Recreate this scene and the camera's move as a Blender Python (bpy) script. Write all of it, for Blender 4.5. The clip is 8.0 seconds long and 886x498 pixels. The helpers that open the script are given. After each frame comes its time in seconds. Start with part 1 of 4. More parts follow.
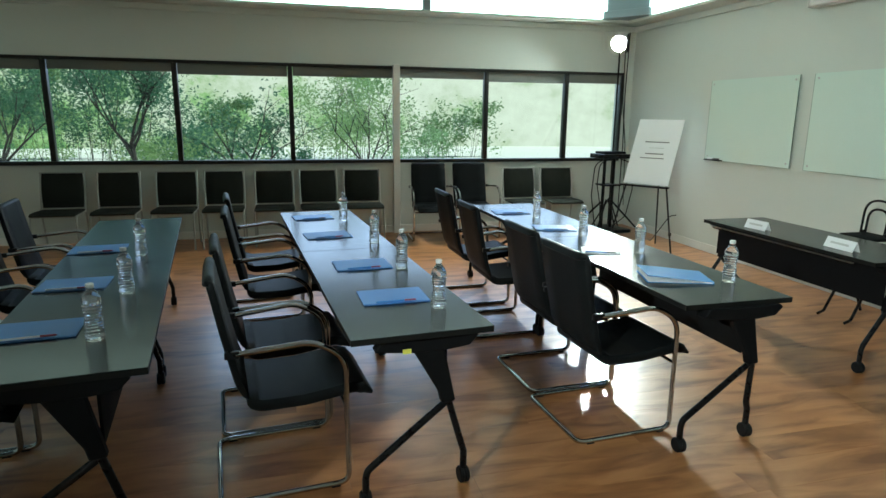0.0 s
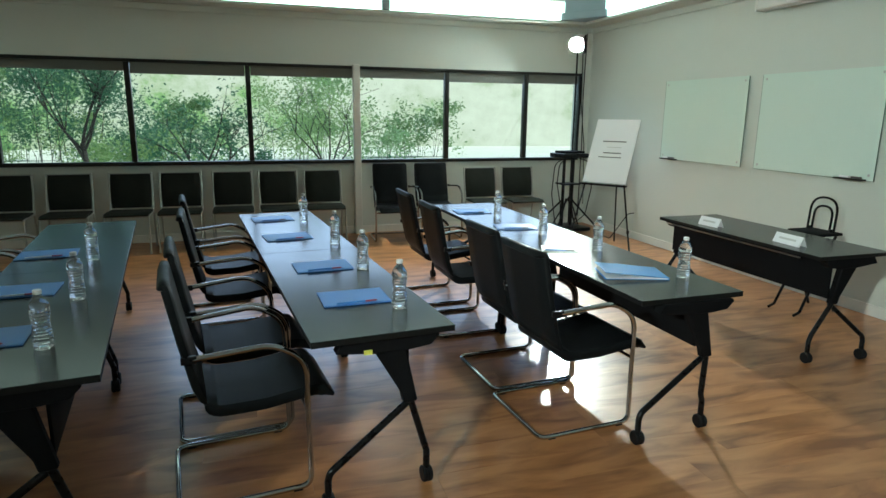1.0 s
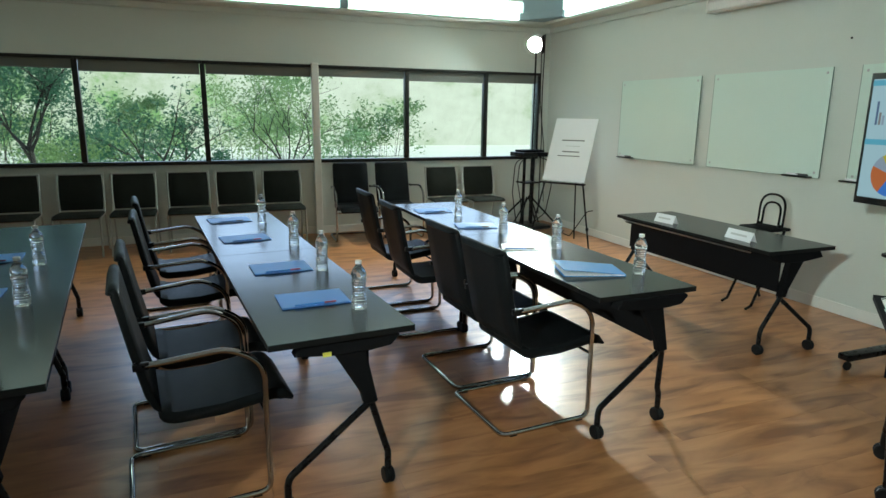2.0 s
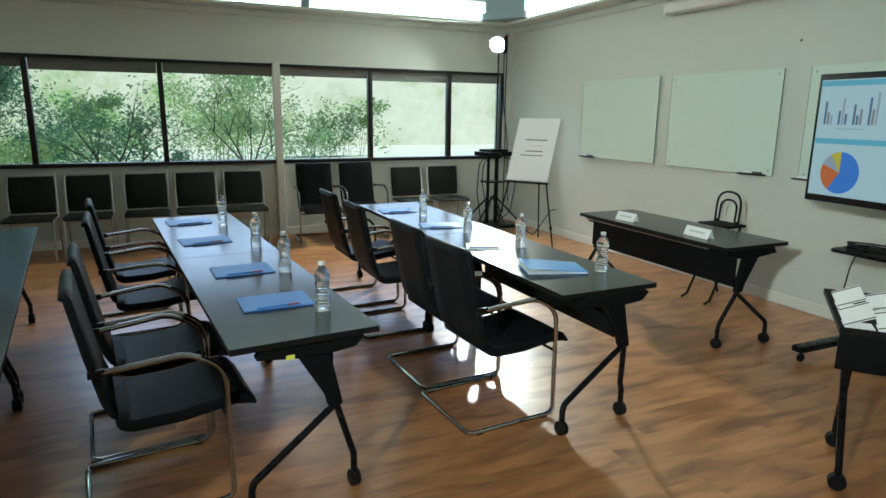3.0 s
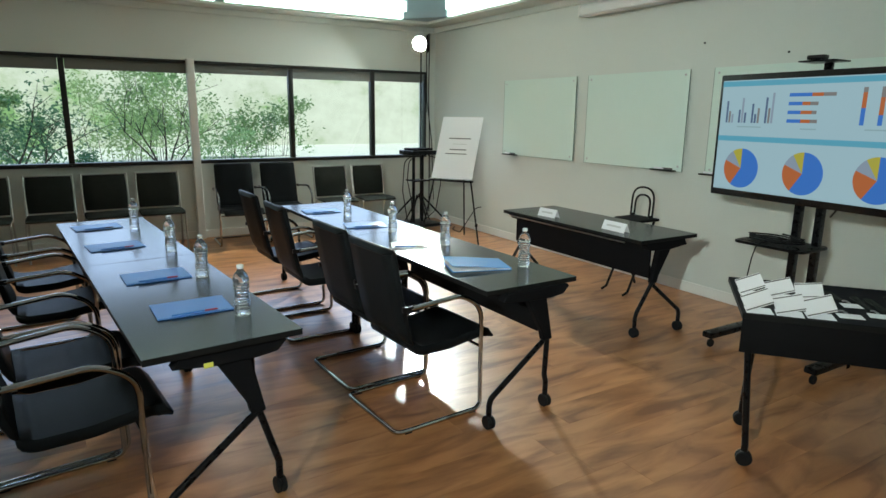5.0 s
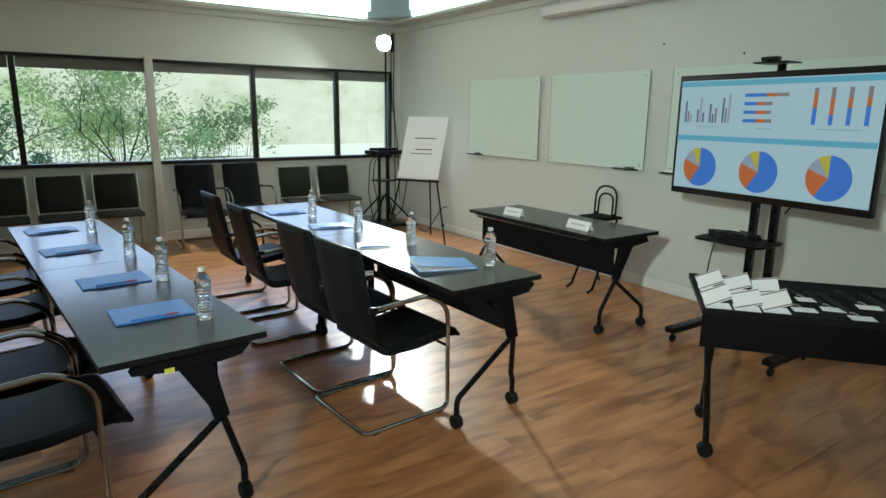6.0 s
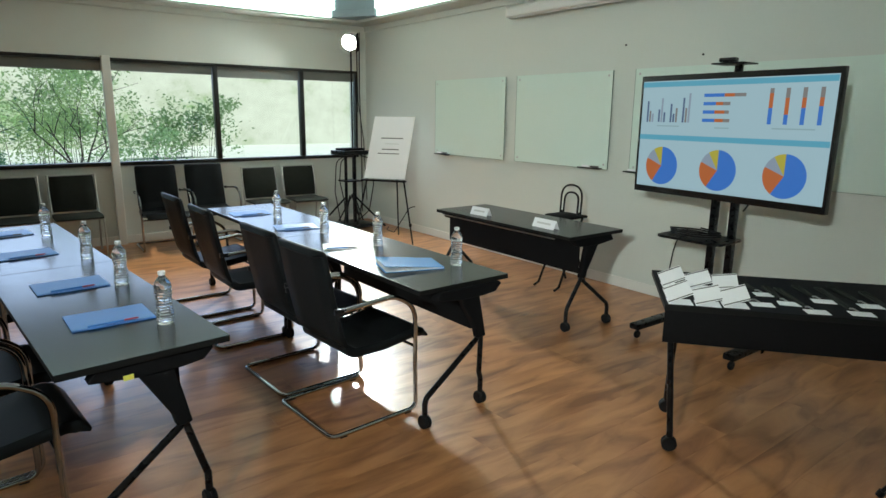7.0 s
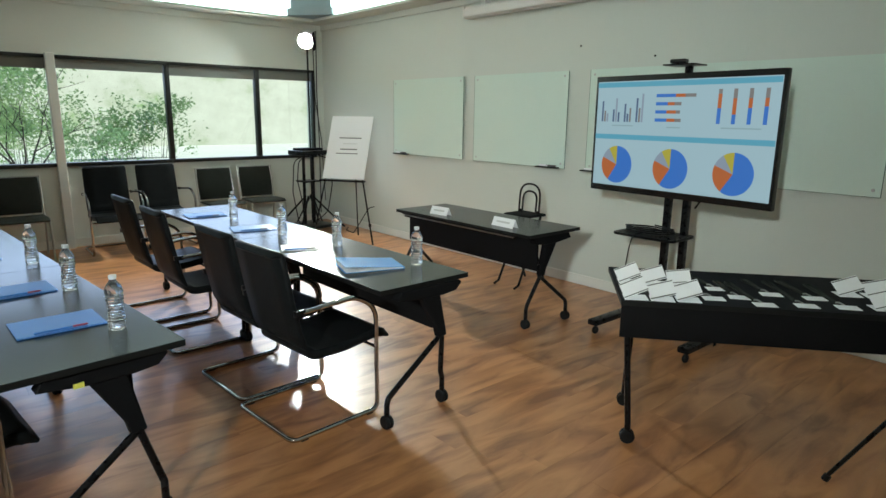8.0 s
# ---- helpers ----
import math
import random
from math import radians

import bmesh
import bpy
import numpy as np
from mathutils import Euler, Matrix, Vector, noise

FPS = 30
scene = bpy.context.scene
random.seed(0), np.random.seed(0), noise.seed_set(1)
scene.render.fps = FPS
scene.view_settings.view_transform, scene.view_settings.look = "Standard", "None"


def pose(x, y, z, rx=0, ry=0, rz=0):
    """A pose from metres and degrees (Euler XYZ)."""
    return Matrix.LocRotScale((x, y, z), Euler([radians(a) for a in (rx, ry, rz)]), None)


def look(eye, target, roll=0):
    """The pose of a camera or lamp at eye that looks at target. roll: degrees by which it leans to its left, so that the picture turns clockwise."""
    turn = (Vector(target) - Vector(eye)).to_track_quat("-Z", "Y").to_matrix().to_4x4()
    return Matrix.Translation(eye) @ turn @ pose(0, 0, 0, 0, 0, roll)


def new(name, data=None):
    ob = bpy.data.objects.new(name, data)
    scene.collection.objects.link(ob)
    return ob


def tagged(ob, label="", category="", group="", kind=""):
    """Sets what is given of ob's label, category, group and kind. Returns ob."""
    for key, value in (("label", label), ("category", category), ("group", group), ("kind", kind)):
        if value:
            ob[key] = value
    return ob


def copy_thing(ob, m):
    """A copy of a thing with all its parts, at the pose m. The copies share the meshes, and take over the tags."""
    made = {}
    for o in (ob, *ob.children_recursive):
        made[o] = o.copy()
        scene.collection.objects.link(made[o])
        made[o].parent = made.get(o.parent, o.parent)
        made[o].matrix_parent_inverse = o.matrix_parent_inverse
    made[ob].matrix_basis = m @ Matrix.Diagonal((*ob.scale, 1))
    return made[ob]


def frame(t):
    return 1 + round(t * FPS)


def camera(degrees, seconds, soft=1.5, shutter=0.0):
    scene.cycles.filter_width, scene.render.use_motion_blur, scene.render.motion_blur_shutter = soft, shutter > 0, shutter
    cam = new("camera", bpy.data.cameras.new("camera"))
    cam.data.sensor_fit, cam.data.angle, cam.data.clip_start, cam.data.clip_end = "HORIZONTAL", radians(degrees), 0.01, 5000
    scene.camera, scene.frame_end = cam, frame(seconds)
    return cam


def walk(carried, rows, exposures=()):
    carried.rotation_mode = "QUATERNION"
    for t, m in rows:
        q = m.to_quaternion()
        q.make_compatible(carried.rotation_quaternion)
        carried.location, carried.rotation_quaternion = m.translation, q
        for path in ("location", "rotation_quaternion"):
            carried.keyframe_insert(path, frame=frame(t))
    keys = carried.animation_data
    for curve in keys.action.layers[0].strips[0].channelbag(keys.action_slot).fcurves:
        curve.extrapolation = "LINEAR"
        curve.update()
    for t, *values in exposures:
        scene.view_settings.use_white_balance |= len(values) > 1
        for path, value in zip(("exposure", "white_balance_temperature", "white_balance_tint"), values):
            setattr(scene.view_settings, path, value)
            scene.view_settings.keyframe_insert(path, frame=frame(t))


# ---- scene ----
cam = camera(71.37, 8.0, soft=1.5)
# seconds, x, y, z, pitch, roll, yaw
PATH = [
    (0.0, -0.0000, 0.0000, 1.6052, 77.617, -0.644, -14.176),
    (0.5, 0.0060, -0.0066, 1.6062, 77.637, -0.660, -15.888),
    (1.0, 0.0140, -0.0102, 1.6062, 77.656, -0.609, -17.613),
    (1.5, 0.0261, -0.0118, 1.6068, 77.629, -0.612, -19.400),
    (3.0, 0.0434, -0.0130, 1.6076, 77.629, -0.633, -24.299),
    (3.5, 0.0513, -0.0164, 1.6076, 77.626, -0.623, -26.011),
    (4.0, 0.0557, -0.0182, 1.6074, 77.622, -0.618, -27.733),
    (4.5, 0.0603, -0.0197, 1.6069, 77.626, -0.640, -29.421),
    (5.0, 0.0675, -0.0224, 1.6068, 77.602, -0.644, -31.036),
    (6.5, 0.0807, -0.0274, 1.6068, 77.637, -0.653, -35.607),
    (7.0, 0.0887, -0.0296, 1.6074, 77.634, -0.636, -37.087),
    (7.5, 0.0899, -0.0303, 1.6069, 77.639, -0.630, -38.831),
    (8.0, 0.0887, -0.0324, 1.6057, 77.663, -0.704, -40.833),
]
walk(cam, [(t, pose(x, y, z, a, b, c)) for t, x, y, z, a, b, c in PATH], exposures=[(0.0, 0.03, 6130, -5), (3.0, 0.03, 6220, -2), (6.0, 0.03, 6330, 2), (8.0, 0.08, 6380, 3)])

# ---- world, sun, exposure ----
world = bpy.data.worlds.new("world")
scene.world = world
world.use_nodes = True
wn = world.node_tree.nodes
sky = wn.new("ShaderNodeTexSky")
sky.sky_type, sky.sun_disc = "NISHITA", False
sky.sun_elevation, sky.sun_rotation = radians(51), radians(97)
world.node_tree.links.new(sky.outputs["Color"], wn["Background"].inputs["Color"])
wn["Background"].inputs["Strength"].default_value = 0.15
sun = new("sun", bpy.data.lights.new("sun", "SUN"))
sun.data.energy, sun.data.angle, sun.data.color = 4.5, radians(0.5), (1.0, 0.95, 0.86)
sun.matrix_world = look((12, -1.5, 15), (0, 0, 0))
# added lamp out of view, boosts the sky's light on tables and floor
sky_fill = new("window_skylight", bpy.data.lights.new("window_skylight", "AREA"))
sky_fill.data.shape, sky_fill.data.size, sky_fill.data.size_y = "RECTANGLE", 15.6, 6.0
sky_fill.data.energy, sky_fill.data.color = 1370, (0.56, 0.63, 1.0)
sky_fill.matrix_world = look((5.2, 20.0, 6.1), (4.5, 5.0, 5.6))
scene.view_settings.exposure = 0.0

# room plan, metres
WIN_Y, RIGHT_X, LEFT_X, BACK_Y, CEIL_Z = 8.27, 4.91, -4.9, -3.0, 3.12
SILL_Z, HEAD_Z, CROWN_Z = 0.965, 2.20, 2.865
TABLE_Z = 0.737


# ---- materials ----
def mat(name, color, rough=0.5, metal=0.0, var=0.12, scale=6.0, bump=0.0, bscale=200.0, stretch=(1, 1, 1),
        coat=0.0, coat_rough=0.08, island=0.0, spec=0.5, space="Object"):
    m = bpy.data.materials.new(name)
    m.use_nodes = True
    n, l = m.node_tree.nodes, m.node_tree.links
    b = n["Principled BSDF"]
    b.inputs["Roughness"].default_value, b.inputs["Metallic"].default_value = rough, metal
    b.inputs["Coat Weight"].default_value, b.inputs["Coat Roughness"].default_value = coat, coat_rough
    b.inputs["Specular IOR Level"].default_value = spec
    co = n.new("ShaderNodeTexCoord")
    mp = n.new("ShaderNodeMapping")
    mp.inputs["Scale"].default_value = stretch
    l.new(co.outputs[space], mp.inputs["Vector"])
    big = n.new("ShaderNodeTexNoise")
    big.inputs["Scale"].default_value, big.inputs["Detail"].default_value = scale, 6
    l.new(mp.outputs["Vector"], big.inputs["Vector"])
    ramp = n.new("ShaderNodeMix")
    ramp.data_type = "RGBA"
    ramp.inputs["A"].default_value = (*[c * (1 - var) for c in color], 1)
    ramp.inputs["B"].default_value = (*[min(1, c * (1 + var)) for c in color], 1)
    l.new(big.outputs["Fac"], ramp.inputs["Factor"])
    out = ramp.outputs["Result"]
    if island:
        info = n.new("ShaderNodeObjectInfo")
        hsv = n.new("ShaderNodeHueSaturation")
        mr = n.new("ShaderNodeMapRange")
        mr.inputs["To Min"].default_value, mr.inputs["To Max"].default_value = 1 - island, 1 + island
        l.new(info.outputs["Random"], mr.inputs["Value"])
        l.new(mr.outputs["Result"], hsv.inputs["Value"])
        l.new(out, hsv.inputs["Color"])
        out = hsv.outputs["Color"]
    l.new(out, b.inputs["Base Color"])
    rr = n.new("ShaderNodeMapRange")
    rr.inputs["To Min"].default_value, rr.inputs["To Max"].default_value = max(0.02, rough * 0.85), min(1, rough * 1.15)
    l.new(big.outputs["Fac"], rr.inputs["Value"])
    l.new(rr.outputs["Result"], b.inputs["Roughness"])
    if bump:
        fine = n.new("ShaderNodeTexNoise")
        fine.inputs["Scale"].default_value, fine.inputs["Detail"].default_value = bscale, 3
        l.new(mp.outputs["Vector"], fine.inputs["Vector"])
        bp = n.new("ShaderNodeBump")
        bp.inputs["Strength"].default_value, bp.inputs["Distance"].default_value = bump, 0.002
        l.new(fine.outputs["Fac"], bp.inputs["Height"])
        l.new(bp.outputs["Normal"], b.inputs["Normal"])
    return m


def wood_floor():
    m = mat("laminate oak", (0.25, 0.115, 0.05), rough=0.36, var=0.0, island=0.035, space="Object")
    n, l = m.node_tree.nodes, m.node_tree.links
    b = n["Principled BSDF"]
    b.inputs["Coat Weight"].default_value, b.inputs["Coat Roughness"].default_value = 0.3, 0.16
    info = n.new("ShaderNodeObjectInfo")
    co = n.new("ShaderNodeTexCoord")
    off = n.new("ShaderNodeVectorMath")
    off.operation = "MULTIPLY_ADD"
    rnd = n.new("ShaderNodeCombineXYZ")
    l.new(info.outputs["Random"], rnd.inputs["X"])
    l.new(info.outputs["Random"], rnd.inputs["Y"])
    l.new(rnd.outputs["Vector"], off.inputs[0])
    off.inputs[1].default_value = (37, 53, 0)
    l.new(co.outputs["Object"], off.inputs[2])
    mp = n.new("ShaderNodeMapping")
    mp.inputs["Scale"].default_value = (1.3, 5.0, 1)
    l.new(off.outputs["Vector"], mp.inputs["Vector"])
    grain = n.new("ShaderNodeTexNoise")
    grain.inputs["Scale"].default_value, grain.inputs["Detail"].default_value, grain.inputs["Distortion"].default_value = 1.6, 6, 0.8
    l.new(mp.outputs["Vector"], grain.inputs["Vector"])
    cr = n.new("ShaderNodeValToRGB")
    el = cr.color_ramp.elements
    el[0].position, el[0].color = 0.30, (0.22, 0.078, 0.026, 1)
    el[1].position, el[1].color = 0.68, (0.54, 0.25, 0.10, 1)
    mid = el.new(0.5)
    mid.color = (0.42, 0.182, 0.068, 1)
    l.new(grain.outputs["Fac"], cr.inputs["Fac"])
    hsv = next(x for x in n if x.bl_idname == "ShaderNodeHueSaturation")
    l.new(cr.outputs["Color"], hsv.inputs["Color"])
    bp = n.new("ShaderNodeBump")
    bp.inputs["Strength"].default_value, bp.inputs["Distance"].default_value = 0.12, 0.002
    l.new(grain.outputs["Fac"], bp.inputs["Height"])
    l.new(bp.outputs["Normal"], b.inputs["Normal"])
    return m


def glass(name, tint=(1, 1, 1), rough=0.0):
    m = bpy.data.materials.new(name)
    m.use_nodes = True
    n, l = m.node_tree.nodes, m.node_tree.links
    n.remove(n["Principled BSDF"])
    tr, gl, mx, fr = (n.new("ShaderNode" + k) for k in ("BsdfTransparent", "BsdfGlossy", "MixShader", "Fresnel"))
    tr.inputs["Color"].default_value = (*tint, 1)
    gl.inputs["Roughness"].default_value = rough
    fr.inputs["IOR"].default_value = 1.45
    l.new(fr.outputs["Fac"], mx.inputs["Fac"])
    l.new(tr.outputs["BSDF"], mx.inputs[1])
    l.new(gl.outputs["BSDF"], mx.inputs[2])
    l.new(mx.outputs["Shader"], n["Material Output"].inputs["Surface"])
    return m


def clear_plastic():
    m = bpy.data.materials.new("clear ribbed plastic")
    m.use_nodes = True
    n, l = m.node_tree.nodes, m.node_tree.links
    b = n["Principled BSDF"]
    b.inputs["Base Color"].default_value = (0.98, 0.99, 1, 1)
    b.inputs["Transmission Weight"].default_value = 1
    b.inputs["Roughness"].default_value, b.inputs["IOR"].default_value = 0.0, 1.34
    di, m2 = n.new("ShaderNodeBsdfTranslucent"), n.new("ShaderNodeMixShader")
    di.inputs["Color"].default_value = (0.9, 0.93, 0.95, 1)
    m2.inputs["Fac"].default_value = 0.05
    l.new(b.outputs["BSDF"], m2.inputs[1])
    l.new(di.outputs["BSDF"], m2.inputs[2])
    l.new(m2.outputs["Shader"], n["Material Output"].inputs["Surface"])
    return m


def glow(name, color, strength):
    m = bpy.data.materials.new(name)
    m.use_nodes = True
    b = m.node_tree.nodes["Principled BSDF"]
    b.inputs["Base Color"].default_value = (*color, 1)
    b.inputs["Emission Color"].default_value = (*color, 1)
    b.inputs["Emission Strength"].default_value = strength
    return m


PAINT = mat("wall paint", (0.61, 0.645, 0.60), rough=0.55, var=0.03, scale=0.7, bump=0.15, bscale=90)
WHITE_TRIM = mat("white trim", (0.74, 0.74, 0.70), rough=0.4, var=0.04, scale=3)
CEILING = mat("ceiling paint", (0.75, 0.75, 0.72), rough=0.8, var=0.03, scale=2, bump=0.2, bscale=60)
FLOOR = wood_floor()
SUBFLOOR = mat("joint filler", (0.03, 0.02, 0.015), rough=0.8)
DARK_FRAME = mat("dark bronze aluminium", (0.018, 0.018, 0.016), rough=0.4, var=0.2, scale=20, metal=0.3)
BLIND = mat("grey roller blind", (0.16, 0.17, 0.155), rough=0.9, var=0.08, scale=8, bump=0.4, bscale=900)
GLASS = glass("window glass", (0.93, 0.97, 0.94))
LAMINATE = mat("charcoal laminate", (0.013, 0.016, 0.018), rough=0.22, spec=0.20, var=0.10, scale=5, coat=0.08, coat_rough=0.11)
EDGE = mat("black edge band", (0.009, 0.009, 0.009), rough=0.55, spec=0.15)
BLACK_METAL = mat("black powder coat", (0.006, 0.006, 0.007), rough=0.28, spec=0.2, var=0.2, scale=30, bump=0.1, bscale=700)
BLACK_PANEL = mat("black panel", (0.008, 0.008, 0.009), rough=0.65, spec=0.05, var=0.2, scale=5)
RUBBER = mat("black rubber", (0.008, 0.008, 0.009), rough=0.6, spec=0.2)
CHROME = mat("chrome", (0.46, 0.48, 0.50), rough=0.025, metal=1, var=0.03, scale=15)
SILVER = mat("silver painted steel", (0.42, 0.43, 0.41), rough=0.32, metal=0.75, var=0.05, scale=20)
LEATHER = mat("black leather", (0.009, 0.010, 0.011), spec=0.06, rough=0.42, var=0.25, scale=7, bump=0.3, bscale=260)
FABRIC = mat("black upholstery", (0.018, 0.02, 0.017), spec=0.1, rough=0.8, var=0.25, scale=12, bump=0.6, bscale=700)
BLUE = mat("blue card", (0.055, 0.20, 0.55), rough=0.42, var=0.06, scale=10)
# same blue card, glare on the open cover put into a lighter tint
LIT_BLUE = mat("lit-tinted blue card", (0.06, 0.25, 0.58), rough=0.6, spec=0.15, var=0.08, scale=10)
PAPER = mat("white paper", (0.88, 0.89, 0.91), rough=0.6, var=0.02, scale=4)
INK = mat("grey ink", (0.10, 0.10, 0.10), rough=0.6)
PALE_INK = mat("pale grey ink", (0.62, 0.62, 0.62), rough=0.6)
RED = mat("red plastic", (0.33, 0.05, 0.09), rough=0.35)
BOTTLE = clear_plastic()
CAP = mat("white cap", (0.66, 0.68, 0.69), rough=0.35)
BOARD = mat("glass whiteboard", (0.68, 0.80, 0.735), rough=0.10, var=0.02, scale=1.5)
BOARD_EDGE = mat("ground glass edge", (0.10, 0.17, 0.14), rough=0.25)
STEEL = mat("brushed steel", (0.5, 0.5, 0.5), rough=0.3, metal=1)
YELLOW = mat("yellow sticker", (0.75, 0.72, 0.12), rough=0.5)
BLACK_GLOSS = mat("black bezel", (0.01, 0.01, 0.011), rough=0.25)
PALE_PLASTIC = mat("white plastic case", (0.72, 0.72, 0.70), rough=0.4, var=0.03, scale=3)
DUCT = mat("blue grey housing", (0.22, 0.28, 0.31), rough=0.6, var=0.1, scale=3)
BARK = mat("bark", (0.035, 0.03, 0.026), rough=0.9, var=0.35, scale=14, bump=0.8, bscale=60)
LEAF = mat("leaves", (0.045, 0.12, 0.062), rough=0.55, var=0.5, scale=1.1)
LEAF_PALE = mat("pale leaves", (0.19, 0.29, 0.10), rough=0.55, var=0.45, scale=1.1)
# distance haze put into the leaf colour, paler than LEAF
LEAF_FAR = mat("haze-tinted leaves", (0.17, 0.29, 0.15), rough=0.6, var=0.4, scale=0.7)
for m_ in (LEAF, LEAF_PALE, LEAF_FAR):
    n_, l_ = m_.node_tree.nodes, m_.node_tree.links
    tl, ms = n_.new("ShaderNodeBsdfTranslucent"), n_.new("ShaderNodeMixShader")
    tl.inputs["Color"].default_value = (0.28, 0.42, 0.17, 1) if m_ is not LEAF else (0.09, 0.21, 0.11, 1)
    ms.inputs["Fac"].default_value = 0.45
    l_.new(n_["Principled BSDF"].outputs["BSDF"], ms.inputs[1])
    l_.new(tl.outputs["BSDF"], ms.inputs[2])
    l_.new(ms.outputs["Shader"], n_["Material Output"].inputs["Surface"])
CONCRETE = mat("pale concrete", (0.68, 0.70, 0.66), rough=0.9, var=0.1, scale=0.4, bump=0.3, bscale=30)
STRIP = glow("cove tube light", (0.80, 1.0, 0.92), 2.6)
LAMP_GLOW = glow("lamp diffuser", (0.95, 1.0, 0.97), 7000.0)
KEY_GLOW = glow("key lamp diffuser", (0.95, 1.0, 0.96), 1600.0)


# ---- mesh helpers ----
def link(name, bm, material, parent=None, label="", smooth=False):
    me = bpy.data.meshes.new(name)
    bmesh.ops.recalc_face_normals(bm, faces=bm.faces)
    bm.to_mesh(me)
    bm.free()
    me.materials.append(material)
    if smooth:
        me.shade_smooth()
        me.set_sharp_from_angle(angle=radians(38))
    ob = new(name, me)
    if parent is not None:
        ob.parent = parent
    if label:
        ob["label"] = label
    return ob


def part(name, bm, material, parent, label="", smooth=True):
    return link(name, bm, material, parent, label, smooth)


def thing(name, label, category, group="", kind="", m=None):
    ob = tagged(new(name), label, category, group, kind)
    if m is not None:
        ob.matrix_basis = m
    return ob


def box(x0, y0, z0, x1, y1, z1, bevel=0.0, bm=None, m=None):
    own = bmesh.new()
    r = bmesh.ops.create_cube(own, size=1)
    for v in own.verts:
        v.co = Vector((x0 + (v.co.x + 0.5) * (x1 - x0), y0 + (v.co.y + 0.5) * (y1 - y0), z0 + (v.co.z + 0.5) * (z1 - z0)))
    if bevel:
        bmesh.ops.bevel(own, geom=own.edges[:], offset=bevel, segments=2, affect="EDGES", profile=0.6)
    if m is not None:
        own.transform(m)
    return merge(bm, own)


def merge(bm, own):
    if bm is None:
        return own
    me = bpy.data.meshes.new("tmp")
    own.to_mesh(me)
    own.free()
    bm.from_mesh(me)
    bpy.data.meshes.remove(me)
    return bm


def rounded(points, radius, steps=6, closed=False):
    """The polyline with its corners rounded."""
    pts = [Vector(p) for p in points]
    out, n = [], len(pts)
    for i, p in enumerate(pts):
        if not closed and i in (0, n - 1):
            out.append(p)
            continue
        a, b = pts[i - 1] - p, pts[(i + 1) % n] - p
        r = radius[i] if isinstance(radius, (list, tuple)) else radius
        angle = a.angle(b)
        if r <= 0 or angle > 3.1:
            out.append(p)
            continue
        cut = min(r / math.tan(angle / 2), a.length * 0.49, b.length * 0.49)
        s, e = p + a.normalized() * cut, p + b.normalized() * cut
        for k in range(steps + 1):
            u = k / steps
            out.append(s * (1 - u) ** 2 + p * 2 * u * (1 - u) + e * u * u)
    return out


def tube(points, r, seg=8, closed=False, bm=None):
    bm = bm or bmesh.new()
    pts = [Vector(p) for p in points]
    n = len(pts)
    rings, up = [], None
    for i, p in enumerate(pts):
        a = pts[i - 1] if (i or closed) else p
        b = pts[(i + 1) % n] if (i < n - 1 or closed) else p
        d = (b - a).normalized()
        if up is None:
            up = d.orthogonal().normalized()
        up = (up - d * up.dot(d)).normalized()
        side = d.cross(up)
        rr = r[i] if isinstance(r, (list, tuple)) else r
        rings.append([bm.verts.new(p + (up * math.cos(2 * math.pi * k / seg) + side * math.sin(2 * math.pi * k / seg)) * rr) for k in range(seg)])
    pairs = list(zip(rings, rings[1:])) + ([(rings[-1], rings[0])] if closed else [])
    for a, b in pairs:
        for k in range(seg):
            bm.faces.new((a[k], a[(k + 1) % seg], b[(k + 1) % seg], b[k]))
    if not closed:
        bm.faces.new(rings[0][::-1])
        bm.faces.new(rings[-1])
    return bm


def lathe(profile, seg=20, bm=None, at=(0, 0, 0), caps=True):
    bm = bm or bmesh.new()
    rings = [[bm.verts.new((at[0] + r * math.cos(2 * math.pi * k / seg), at[1] + r * math.sin(2 * math.pi * k / seg), at[2] + z)) for k in range(seg)] for r, z in profile]
    for a, b in zip(rings, rings[1:]):
        for k in range(seg):
            bm.faces.new((a[k], a[(k + 1) % seg], b[(k + 1) % seg], b[k]))
    if caps:
        bm.faces.new(rings[0][::-1])
        bm.faces.new(rings[-1])
    return bm


def prism(outline, axis, lo, hi, bevel=0.0, bm=None):
    """A flat outline of (u, v) pushed along an axis from lo to hi."""
    own = bmesh.new()
    put = {"x": lambda u, v, w: (w, u, v), "y": lambda u, v, w: (u, w, v), "z": lambda u, v, w: (u, v, w)}[axis]
    a = [own.verts.new(put(u, v, lo)) for u, v in outline]
    b = [own.verts.new(put(u, v, hi)) for u, v in outline]
    n = len(a)
    own.faces.new(a)
    own.faces.new(b[::-1])
    for i in range(n):
        own.faces.new((a[i], b[i], b[(i + 1) % n], a[(i + 1) % n]))
    bmesh.ops.recalc_face_normals(own, faces=own.faces)
    if bevel:
        bmesh.ops.bevel(own, geom=own.edges[:], offset=bevel, segments=1, affect="EDGES")
    return merge(bm, own)


